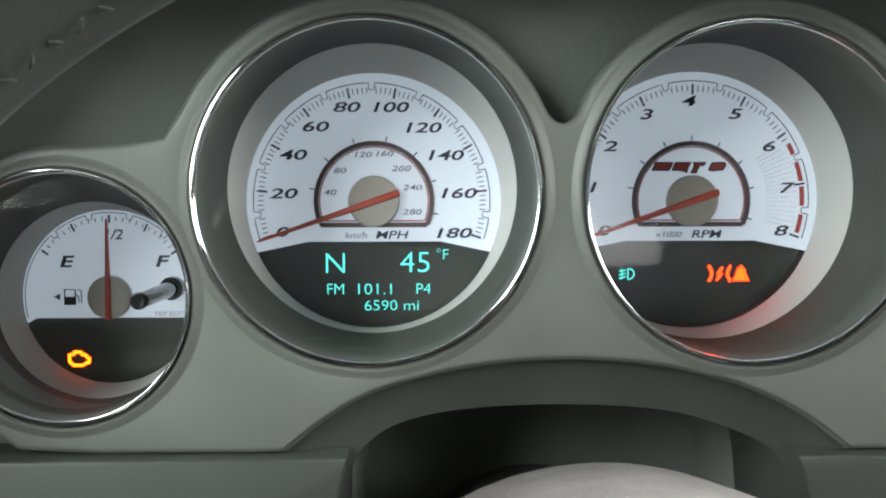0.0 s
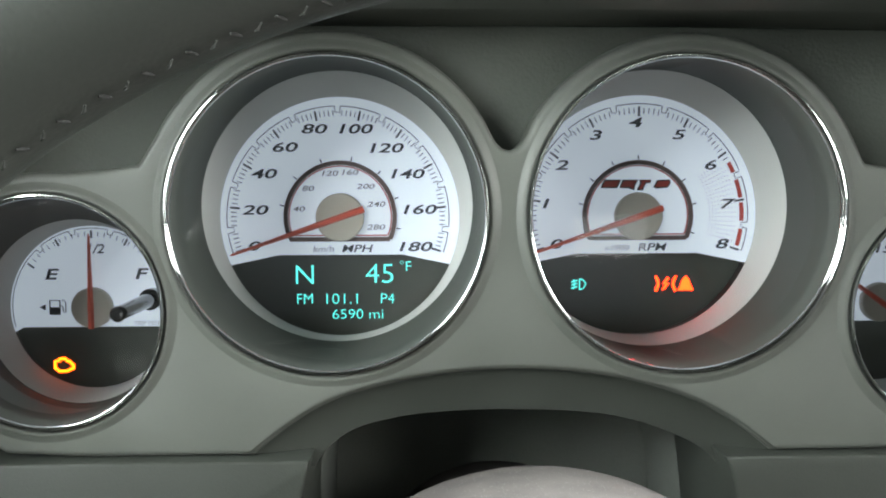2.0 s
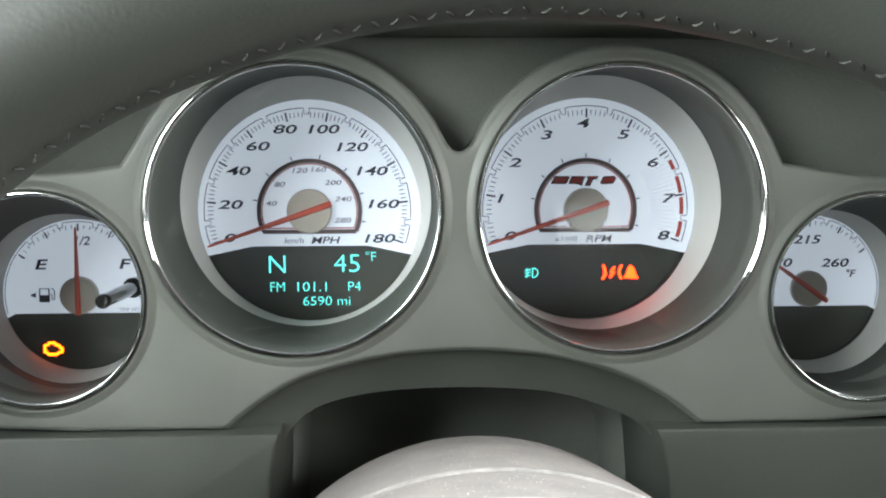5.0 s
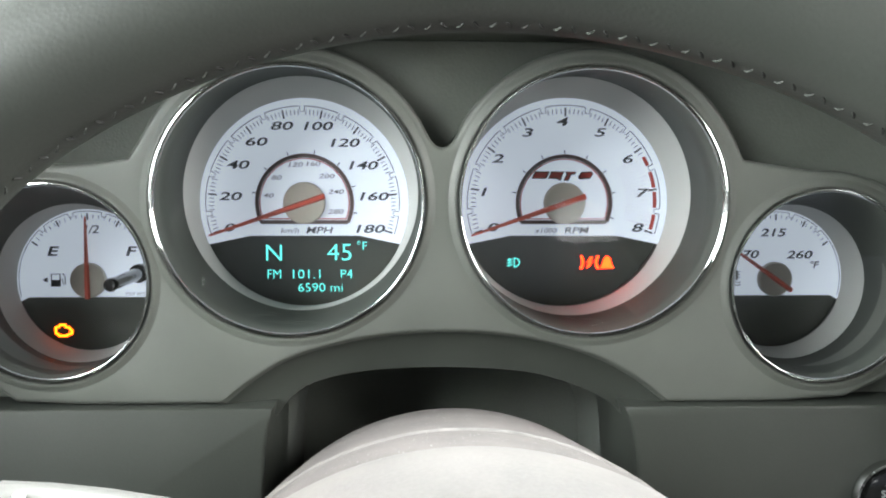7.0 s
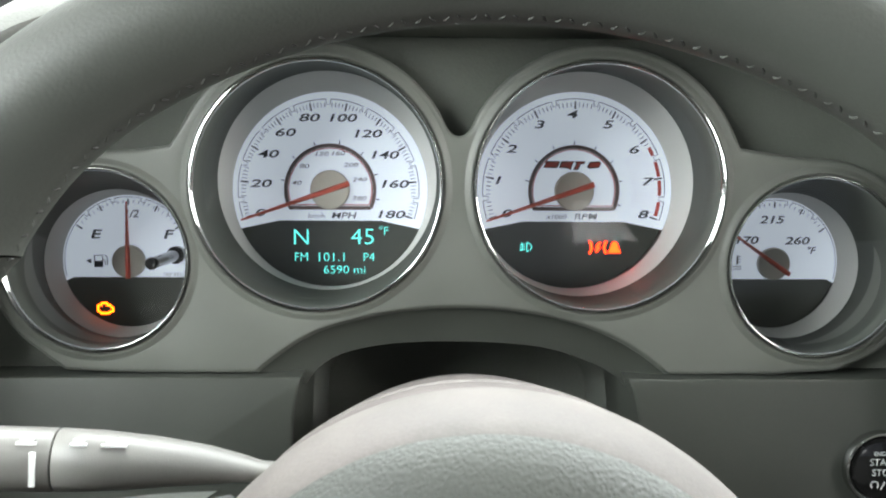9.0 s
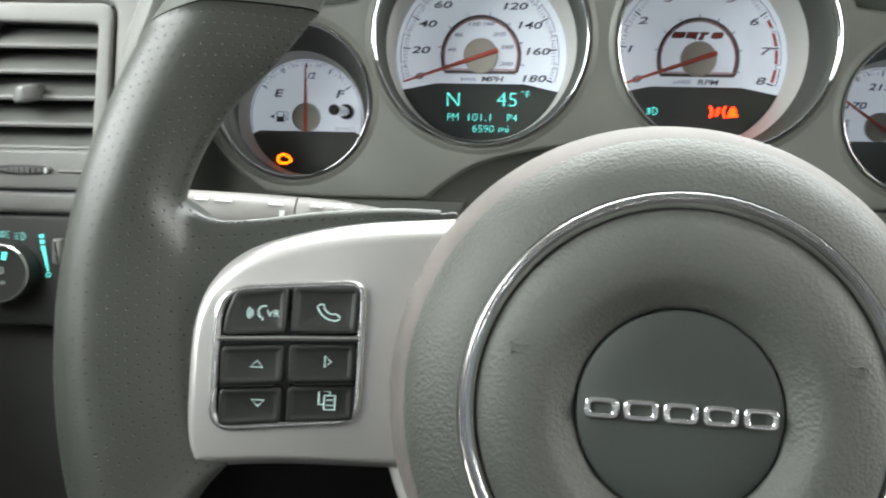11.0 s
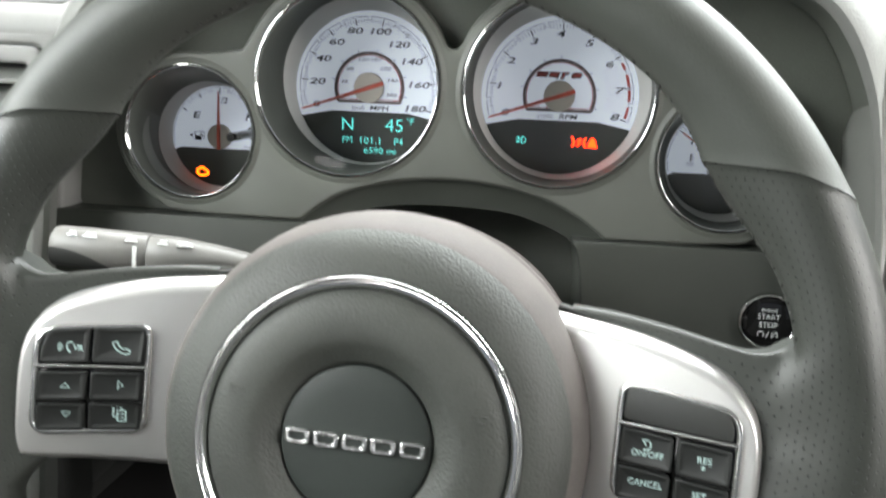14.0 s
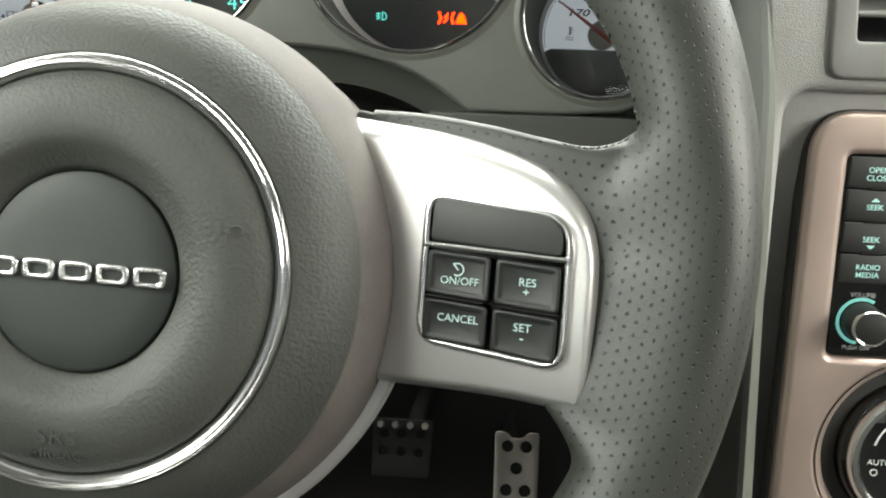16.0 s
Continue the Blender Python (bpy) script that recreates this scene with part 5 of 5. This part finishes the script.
start_button()


# ---- left end of the dash ----
def end_pod():
    t = thing("dash_end_panel", face_pose(0, 0, 0), "light grey moulded dash end panel around the air vent", "dash panel")
    loop = rounded([(-0.3005, -0.0935), (-0.1820, -0.0935), (-0.1740, 0.0080), (-0.1700, 0.0260), (-0.2640, 0.0260), (-0.2830, 0.0120), (-0.3000, -0.0300)], [0.004, 0.002, 0.01, 0.0, 0.012, 0.03, 0.02])
    hole = rounded([(-0.2947, -0.0815), (-0.1975, -0.0815), (-0.1902, 0.0190), (-0.2638, 0.0190)], 0.008)
    part("body", plate(loop, 0.0, 0.0780, 0.0030, [hole], steps=4), DASH2, t, smooth=50)
    # the top, rising from the vent towards the windshield
    line = curve_through([(0.0740, 0.0180), (0.0768, 0.0250), (0.0765, 0.0330), (0.0710, 0.0400), (0.0580, 0.0470), (0.0300, 0.0590), (0.0000, 0.0715), (-0.0700, 0.0990), (-0.2000, 0.1300), (-0.3400, 0.1500)], 16)
    bm = bmesh.new()
    edge = ((-0.2860, 0.036), (-0.2800, 0.018), (-0.2710, 0.008), (-0.2600, 0.0025), (-0.2500, 0.0), (-0.2300, 0.0), (-0.2000, 0.0006), (-0.1800, 0.0010), (-0.1600, 0.0010))
    rows = []
    for x in np.linspace(-0.286, -0.160, 70).tolist():
        drop = float(np.interp(x, [e[0] for e in edge], [e[1] for e in edge]))
        lean = min(1.0, max(0.0, (-0.195 - x) / 0.075))
        rows.append([(x + lean * 0.40 * min(0.13, max(0.0, 0.040 - w)), z - drop, w) for w, z in line])
    rows_mesh(bm, rows, closed=False)
    gone = []
    for f in bm.faces:
        m = f.calc_center_median()
        along = (0.0500 - m.z) / math.cos(radians(23.0))
        if -0.0108 < along < 0.0862 and -0.2378 + 0.335 * (along + 0.010) + 0.0005 < m.x < -0.2170 + 0.0310:
            gone.append(f)
    bmesh.ops.delete(bm, geom=gone, context="FACES")
    part("top", bm, DASH2, t, smooth=60)


LUG = surface("glossy_lug_plastic", (0.15, 0.15, 0.145), 0.22, grain=1800, relief=0.05)
SLAT = surface("vent_slat_plastic", (0.15, 0.15, 0.142), 0.45, grain=1800, relief=0.2)
# DASH in a darker tone, against the strong light on the dash end
DASH2 = surface("dash_toned_down_plastic", (0.178, 0.176, 0.169), 0.55, grain=1600, relief=0.3, deep=0.0003)
end_pod()


def air_vent(name, m, opening, frame_loop, slat_heights, knob_at, label, tilt=0.35):
    t = thing(name, m, label, "air vent", "dash air vents")
    part("frame", plate(frame_loop, -0.010, 0.0015, 0.0020, [rounded(opening, 0.003)], steps=4), DASH2, t)
    part("duct", duct(opening), DARK, t)
    (ax, ay), (bx, by), (cx, cy), (dx, dy) = opening       # bottom left, bottom right, top right, top left
    for v in slat_heights:
        f = (v - ay) / (dy - ay)
        x0, x1 = ax + (dx - ax) * f - 0.001, bx + (cx - bx) * f + 0.001
        bm = bmesh.new()
        rows = []
        for x in (x0, x1):
            rows.append([(x, v - 0.0016, -0.0012), (x, v - 0.0010, -0.0003), (x, v, 0.0), (x, v + 0.0010, -0.0004), (x, v + 0.0016, -0.0014), (x, v + 0.0112, -0.0200), (x, v + 0.0094, -0.0205)])
        rows_mesh(bm, rows, cap_start=True, cap_end=True)
        part("slat", bm, SLAT, t)
    if knob_at:
        x, v = knob_at
        bm = bmesh.new()
        rows = []
        for k in range(13):                                      # a rounded lug that bows forwards and leans to one side
            u = k / 6 - 1
            wide, deep = 0.0068 * u, 0.0098 * math.sqrt(max(0.0, 1 - (0.92 * u) ** 2))
            tall = 0.0038 + 0.0010 * math.cos(1.4 * u)
            rows.append([(x + wide, v + py + 0.0012 * u, pw) for py, pw in rounded([(-tall, -0.004), (tall, -0.004), (tall * 0.9, deep), (-tall * 0.9, deep)], 0.0018, 4)])
        rows_mesh(bm, rows, cap_start=True, cap_end=True)
        part("knob", bm, LUG, t, "glossy grey slider knob")
    return t


def duct(opening):
    bm = bmesh.new()
    loop = [(x, y) for x, y in opening]
    rows_mesh(bm, [[(x, y, -0.002) for x, y in loop], [(x, y, -0.045) for x, y in loop]], cap_end=True)
    return bm


SWITCHPANEL = surface("switch_panel_plastic", (0.014, 0.015, 0.013), 0.62, grain=1800, relief=0.15)
TRIMDOOR = surface("door_top_vinyl", (0.075, 0.075, 0.071), 0.45, grain=900, relief=0.3, deep=0.0003, kind="leather")


def left_dash():
    opening = [(-0.2780, -0.0590), (-0.2055, -0.0590), (-0.1995, 0.0070), (-0.2580, 0.0082)]
    frame = rounded([(-0.2935, -0.0805), (-0.1985, -0.0805), (-0.1912, 0.0180), (-0.2630, 0.0180)], 0.008)
    t = air_vent("air_vent", face_pose(0, -0.0785, 0), opening, frame, (-0.0040, -0.0175, -0.0312, -0.0455, -0.0580), (-0.2385, -0.0296), "light grey louvred air vent with a slider knob")
    slot = [(x, -0.0699 + sign * 0.0027 * math.sqrt(max(0.0, 1 - ((x + 0.2425) / 0.0172) ** 2)) ** 0.7) for sign, xs in ((-1, np.linspace(-0.2597, -0.2253, 18)), (1, np.linspace(-0.2253, -0.2597, 18)[1:-1])) for x in xs.tolist()]
    part("wheel_slot", plate(slot, 0.0, 0.0019, 0.0003), DARK, t)
    for x0, x1 in ((-0.276, -0.262), (-0.223, -0.208)):
        part("moulded_bar", plate(rounded([(x0, -0.0713), (x1, -0.0713), (x1, -0.0696), (x0, -0.0696)], 0.0008, 3), 0.0, 0.0030, 0.0007), DASH2, t)
    bm = bmesh.new()
    for k in range(9):
        x = -0.2555 + 0.0030 * k
        box(bm, x, x + 0.0022, -0.0699 - 0.0017 * math.sin(math.pi * (k + 0.8) / 9.6), -0.0699 + 0.0015 * math.sin(math.pi * (k + 0.8) / 9.6), 0.0012, 0.0024 + 0.0016 * math.sin(math.pi * (k + 0.5) / 9))
    part("thumb_wheel", bm, LUG, t, "ribbed grey thumb wheel")
    part("wheel_mark", box(bmesh.new(), -0.2300, -0.2288, -0.0715, -0.0685, 0.0012, 0.0042), WHITE, t)
    # headlight switch panel
    t = thing("headlight_switch", face_pose(0.0062, -0.0790, 0.0022, rx=-6), "round headlight switch on a dark panel with green backlit signs", "switch")
    part("plate", plate(rounded([(-0.3040, -0.1550), (-0.1960, -0.1550), (-0.1930, -0.0965), (-0.3050, -0.0965)], 0.004), -0.02, 0.0, 0.0016), SWITCHPANEL, t)
    cx, cy = -0.2512, -0.1270
    knob = part("knob", lathe([(0.0162, 0.0), (0.0160, 0.0090), (0.0154, 0.0112), (0.0142, 0.0124), (0.0134, 0.0122), (0, 0.0118)], 48, cx, cy), SWITCHPANEL, t)
    part("knob_ring", lathe([(0.0138, 0.0123), (0.0147, 0.0124), (0.0154, 0.0116), (0.0151, 0.0108)], 48, cx, cy), CHROME, t, "thin chrome ring")
    part("pointer", plate([(cx + 0.0010, cy + 0.0072), (cx + 0.0036, cy + 0.0070), (cx + 0.0042, cy + 0.0112), (cx + 0.0014, cy + 0.0116)], 0.0114, 0.0124, 0.0002, steps=1), TEAL, knob)
    lettering("PUSH", 0.0028, GREYPRINT, knob, cx, cy - 0.0048, 0.0120)
    bm = ribbon(circle(cx + 0.0004, cy + 0.0016, 0.0018, 12, -90, 90), 0.0005, 0.0118, 0.0121, True)
    for k in (-0.0012, 0, 0.0012):
        ribbon([(cx - 0.0006, cy + 0.0016 + k), (cx - 0.0026, cy + 0.0012 + k)], 0.0004, 0.0118, 0.0121, bm=bm)
    part("lamp_sign", bm, GREYPRINT, knob, smooth=0)
    lettering("A", 0.0034, WHITE, t, -0.2740, -0.1145, 0.0002)
    part("off_sign", ribbon(circle(-0.2672, -0.1088, 0.0014, 14), 0.0005, 0.0, 0.0003, True), WHITE, t, smooth=0)
    bm = bmesh.new()
    for s in (-1, 1):
        ribbon([(-0.2570 + s * p[0], -0.1067 + p[1]) for p in circle(0.0006, 0, 0.0016, 8, -90, 90)], 0.0005, 0.0, 0.0003, True, bm)
        for k in (-0.0012, 0, 0.0012):
            ribbon([(-0.2570 + s * 0.0028, -0.1067 + k), (-0.2570 + s * 0.0044, -0.1067 + k * 1.6)], 0.0004, 0.0, 0.0003, bm=bm)
    part("parking_light_sign", bm, TEALDIM, t, smooth=0)
    bm = ribbon([(-0.2462 + p[0], -0.1075 + p[1]) for p in circle(0.0004, 0, 0.0020, 10, -90, 90)], 0.0005, 0.0, 0.0003, True)
    for k in (-0.0014, 0, 0.0014):
        ribbon([(-0.2472, -0.1075 + k), (-0.2496, -0.1075 + k)], 0.0004, 0.0, 0.0003, bm=bm)
    part("headlight_sign", bm, TEALDIM, t, smooth=0)
    bm = plate([(-0.2362, -0.1062), (-0.2338, -0.1062), (-0.2338, -0.1082), (-0.2362, -0.1082)][::-1], 0.0, 0.0003, 0.0001, steps=1)
    plate([(-0.2358, -0.1092), (-0.2334, -0.1092), (-0.2332, -0.1112), (-0.2356, -0.1112)][::-1], 0.0, 0.0003, 0.0001, steps=1, bm=bm)
    plate([(-0.2354, -0.1122), (-0.2330, -0.1122), (-0.2306, -0.1258), (-0.2314, -0.1258)][::-1], 0.0, 0.0003, 0.0001, steps=1, bm=bm)
    ribbon(circle(-0.2308, -0.1276, 0.0012, 12), 0.0004, 0.0, 0.0003, True, bm)
    part("dimmer_scale", bm, TEAL, t, smooth=0)
    part("dimmer_wheel", plate(rounded([(-0.2272, -0.1220), (-0.2215, -0.1220), (-0.2215, -0.1080), (-0.2272, -0.1080)], 0.0015), 0.0, 0.0050, 0.0020), STALK, t, "grey dimmer thumb wheel")
    bm = plate(rounded([(-0.318, -0.42), (-0.193, -0.42), (-0.193, -0.158), (-0.305, -0.158)], 0.010), 0.03, 0.0720, 0.004)
    ob = structure("trim_knee_panel", bm, TRIMDOOR, "dark grey knee panel under the headlight switch")
    ob.matrix_world = CAR @ face_pose(0, 0, 0)
    # defroster outlet on the dash top
    t = thing("defroster_vent", pose(-0.2170, -0.0500, 0.0500, 23.0), "light grey slatted demister vent on the dash top", "air vent")
    loop = rounded([(-0.0245, -0.0125), (0.0325, -0.0105), (0.0330, 0.0860), (0.0100, 0.0905)], 0.003)
    hole = rounded([(-0.0210, -0.0100), (0.0300, -0.0080), (0.0305, 0.0825), (0.0118, 0.0860)], 0.0015)
    part("frame", plate(loop, -0.036, 0.0016, 0.0009, [hole]), DASH2, t)
    part("well", plate(loop, -0.046, -0.0365, 0.0002, steps=1), DARK, t)
    part("lining", ribbon(inset(hole if area_of(hole) > 0 else hole[::-1], 0.0006), 0.0008, -0.0362, -0.0012, True), DARK, t)
    for f in range(6):
        y = 0.0010 + 0.0166 * f
        x0, x1 = -0.0175 + 0.0067 * f, 0.0302
        bm = bmesh.new()
        rows_mesh(bm, [[(x, y - 0.0010, -0.0010), (x, y - 0.0006, 0.0008), (x, y + 0.0010, 0.0008), (x, y + 0.0062, -0.0036), (x, y + 0.0050, -0.0044)] for x in (x0, x1)], cap_start=True, cap_end=True)
        part("slat", bm, DASH2, t)
    bm = bmesh.new()
    rows = []
    for y in (-1.2, -0.6, -0.3, -0.15, -0.10, -0.07, -0.05, -0.035, -0.02, -0.005, 0.01, 0.025, 0.04, 0.055, 0.07, 0.085, 0.11, 0.20, 0.36):
        top = float(np.interp(y, (-0.10, -0.06, -0.035, -0.008, 0.020, 0.050, 0.073, 0.11), (-0.008, 0.000, 0.008, 0.019, 0.0325, 0.0425, 0.0475, 0.0500)))
        out = 0.030 + 0.018 * smooth_step(-0.12, 0.03, y)
        rows.append([(-0.329, y, -0.44), (-0.3285, y, top - 0.020), (-0.3295, y, top - 0.008), (-0.3325, y, top - 0.0015), (-0.337, y, top), (-0.343, y, top + 0.0005), (-0.360, y, top * 0.8 + out * 0.2), (-0.40, y, top * 0.4 + out * 0.6), (-0.46, y, out), (-0.60, y, out + 0.004), (-0.60, y, -0.44)])
    rows_mesh(bm, rows, cap_start=True, cap_end=True)
    structure("trim_door", bm, TRIMDOOR, "light grey door panel top beside the dash end")
    # added black boxes: shade in the door gap, and the backlit A-pillar
    bm = box(bmesh.new(), -0.3280, -0.295, 0.010, 0.50, -0.30, -0.010)
    box(bm, -0.62, -0.08, 0.36, 0.40, 0.02, 0.62)
    structure("trim_dash_core", bm, RUBBER, "black wall for the backlit A-pillar, with a dark filler in the door gap")


left_dash()


# ---- centre stack ----
def centre_stack():
    upper = rounded([(0.3150, -0.62), (0.3262, -0.62), (0.3270, -0.0655), (0.80, -0.0655), (0.80, 0.060), (0.3060, 0.060), (0.3130, -0.050)], [0.003, 0.003, 0.016, 0.002, 0.002, 0.02, 0.0], 10)
    bm = plate(upper, -0.30, 0.0600, 0.0052, [[(0.3575, -0.0410), (0.4610, -0.0410), (0.4610, 0.0340), (0.3545, 0.0340)]], steps=5)
    ob = structure("trim_centre_dash", bm, DASH, "grey grained upper dash around the centre air vent")
    ob.matrix_world = CAR @ face_pose(0, 0, 0)
    bm = plate(rounded([(0.3220, -0.55), (0.80, -0.55), (0.80, 0.010), (0.3220, 0.010)], 0.012), -0.20, 0.0, 0.0040, steps=4)
    ob = structure("trim_centre_console", bm, DASH, "grey grained lower dash face behind the centre stack")
    ob.matrix_world = CAR @ face_pose(0, -0.0530, -0.0655, rx=13)
    t = thing("centre_stack_panel", face_pose(0, 0, 0), "champagne metallic centre stack trim panel", "dash panel")
    hole = circle(0.4190, -0.2640, 0.0560, 80)
    radio_hole = rounded([(0.3623, -0.2085), (0.5600, -0.2085), (0.5600, -0.0975), (0.3623, -0.0975)], 0.004)
    outline = rounded([(0.3398, -0.55), (0.60, -0.55), (0.60, -0.0755), (0.3432, -0.0755)], [0.01, 0.01, 0.022, 0.024], 10)
    part("panel", plate(outline, 0.045, 0.0600, 0.0040, [hole, radio_hole], steps=5), STACK, t)
    part("dish", lathe([(0.0565, 0.0596), (0.0540, 0.0580), (0.0520, 0.0545), (0.0510, 0.0500)], 80, 0.4190, -0.2640), STACK, t)
    part("shadow_gap", plate(inset(outline, -0.0012), 0.040, 0.0520, 0.0005), SEAM, t)
    # radio
    t = thing("car_radio", face_pose(0.3628, -0.0575, -0.0980), "black car radio with green backlit buttons and volume knob", "radio")
    part("faceplate", plate(rounded([(0.0, -0.1100), (0.1990, -0.1100), (0.1990, 0.0), (0.0, 0.0)], 0.0035), -0.020, 0.0, 0.0010), GLOSSBLACK, t)
    for i, (y0, y1) in enumerate(((-0.0005, -0.0172), (-0.0182, -0.0348), (-0.0358, -0.0520), (-0.0530, -0.0692))):
        b = part("button", plate(rounded([(0.0008, y1), (0.0310, y1), (0.0310, y0), (0.0008, y0)], 0.0010), -0.001, 0.0014, 0.0008), BLACK, t)
        words = (("OPEN", "CLOSE"), ("SEEK",), ("SEEK",), ("RADIO", "MEDIA"))[i]
        middle = (y0 + y1) / 2 - 0.001
        for k, word in enumerate(words):
            lettering(word, 0.0042, PALETEAL, b, 0.0160, middle + (0.0021 - 0.0042 * k if len(words) > 1 else 0.0), 0.0015, bold=0.01)
        if i == 1:
            part("arrow", plate([(0.0136, middle + 0.0030), (0.0184, middle + 0.0030), (0.0160, middle + 0.0052)], 0.0013, 0.0016, 0.0001, steps=1), PALETEAL, b, smooth=0)
        if i == 2:
            part("arrow", plate([(0.0136, middle - 0.0030), (0.0160, middle - 0.0052), (0.0184, middle - 0.0030)], 0.0013, 0.0016, 0.0001, steps=1), PALETEAL, b, smooth=0)
        if i < 3:
            part("key_ridge", tube([(0.0110, y1 - 0.0004, 0.0016), (0.0230, y1 - 0.0004, 0.0016)], 0.0008, 8), GLOSSBLACK, b)
    lettering("VOLUME", 0.0034, GREYPRINT, t, 0.0158, -0.0755, 0.0002)
    lettering("PUSH ON", 0.0034, GREYPRINT, t, 0.0150, -0.1050, 0.0002)
    part("light_ring", ribbon(circle(0.0160, -0.0900, 0.0122, 40, 60, 265), 0.0018, -0.0005, 0.0003), TEALDIM, t, "lit green ring")
    part("volume_knob", lathe([(0.0106, 0.0), (0.0102, 0.0040), (0.0098, 0.0150), (0.0094, 0.0164), (0.0086, 0.0168), (0, 0.0162)], 48, 0.0160, -0.0900), BLACK, t)
    part("knob_ring", lathe([(0.0083, 0.0166), (0.0091, 0.0171), (0.0098, 0.0164), (0.0100, 0.0148)], 48, 0.0160, -0.0900), CHROME, t, "chrome rim")
    # climate dial
    t = thing("climate_dial", face_pose(0.4190, -0.0500, -0.2640), "round black climate control dial with chrome ring", "dial")
    part("recess", lathe([(0.0512, 0.0), (0.0500, -0.010), (0.0440, -0.016), (0.0380, -0.016)], 72), DARK, t)
    part("skirt", lathe([(0.0450, -0.015), (0.0446, 0.0), (0.0430, 0.0060), (0.0405, 0.0095), (0.0378, 0.0105)], 72), GLOSSBLACK, t)
    part("ring", lathe([(0.0400, 0.0090), (0.0397, 0.0125), (0.0378, 0.0146), (0.0352, 0.0146), (0.0335, 0.0125)], 72), BRIGHT, t, "chrome ring")
    knob = part("face", lathe([(0.0338, 0.0128), (0.0320, 0.0118), (0, 0.0118)], 72), GLOSSBLACK, t)
    lettering("AUTO", 0.0048, WHITE, knob, -0.0225, -0.0030, 0.0120)
    part("off_sign", ribbon(circle(-0.0250, -0.0088, 0.0018, 16), 0.0006, 0.0119, 0.0121, True), WHITE, knob, smooth=0)
    part("scale_arc", ribbon(circle(0, 0, 0.0270, 20, 165, 95), 0.0012, 0.0119, 0.0121), WHITE, knob, smooth=0)
    part("pointer", box(bmesh.new(), -0.0300, -0.0230, 0.0210, 0.0250, 0.0115, 0.0142), CHROME, knob)
    opening = [(0.3585, -0.0400), (0.4600, -0.0400), (0.4600, 0.0330), (0.3555, 0.0330)]
    frame = rounded([(0.3458, -0.0592), (0.4700, -0.0592), (0.4700, 0.0430), (0.3430, 0.0430)], 0.009)
    air_vent("air_vent", face_pose(0, -0.0615, 0), opening, frame, (-0.0262, -0.0115, 0.0030, 0.0175, 0.0310), None, "grey louvred air vent above the centre stack")


centre_stack()


# ---- footwell ----
DULLSTEEL = surface("dark_pedal_rubber", (0.022, 0.021, 0.020), 0.7, metal=0.0, grain=1200, relief=0.2)


def pedals():
    for name, x, z, w, h, label in (("brake_pedal", 0.0955, -0.4195, 0.0590, 0.055, "dark brake pedal with a row of steel studs"), ("accelerator_pedal", 0.2075, -0.4640, 0.0440, 0.125, "tall perforated steel accelerator pedal")):
        t = thing(name, face_pose(x, 0.28, z, rx=-24), label, "pedal", "footwell pedals")
        holes = []
        n = 3 if name == "brake_pedal" else 2
        rows = 2 if name == "brake_pedal" else 5
        for i in range(rows):
            for j in range(n - (i % 2 if n == 2 else 0)):
                shift = 0 if n != 2 or i % 2 == 0 else 0.5
                holes.append(circle((j - (n - 1) / 2 + shift) * w / (n + 0.4), h / 2 - 0.014 - i * (h - 0.02) / rows, 0.0058 if n == 2 else 0.0045, 14))
        top = [(-w / 2, h / 2), (-w / 4, h / 2), (-w / 8, h / 2 - 0.006), (w / 8, h / 2 - 0.006), (w / 4, h / 2), (w / 2, h / 2)] if n == 2 else [(-w / 2, h / 2), (w / 2, h / 2)]
        loop = rounded([(w / 2 * 0.94, -h / 2), *top[::-1], (-w / 2 * 0.94, -h / 2)], 0.004)
        part("plate", plate(loop, -0.003, 0.0, 0.0008, holes), STEEL if n == 2 else DULLSTEEL, t, "brushed steel plate with round holes" if n == 2 else "plain dark pedal pad")
        part("backing", plate(inset(loop if area_of(loop) > 0 else loop[::-1], 0.002), -0.014, -0.0032, 0.001), RUBBER, t)
        if n == 3:
            for k in range(4):
                part("stud", lathe([(0.0, 0.0030), (0.0030, 0.0028), (0.0036, 0.0), (0.0036, -0.002)], 14, (k - 1.5) * 0.0145, h / 2 - 0.006), STEEL, t, "bare steel stud")
        part("arm", tube([(0, -0.005, -0.012), (0, -0.010, -0.08), (0, 0.05, -0.20), (0, 0.12, -0.45)], 0.010, 10), RUBBER, t)


pedals()
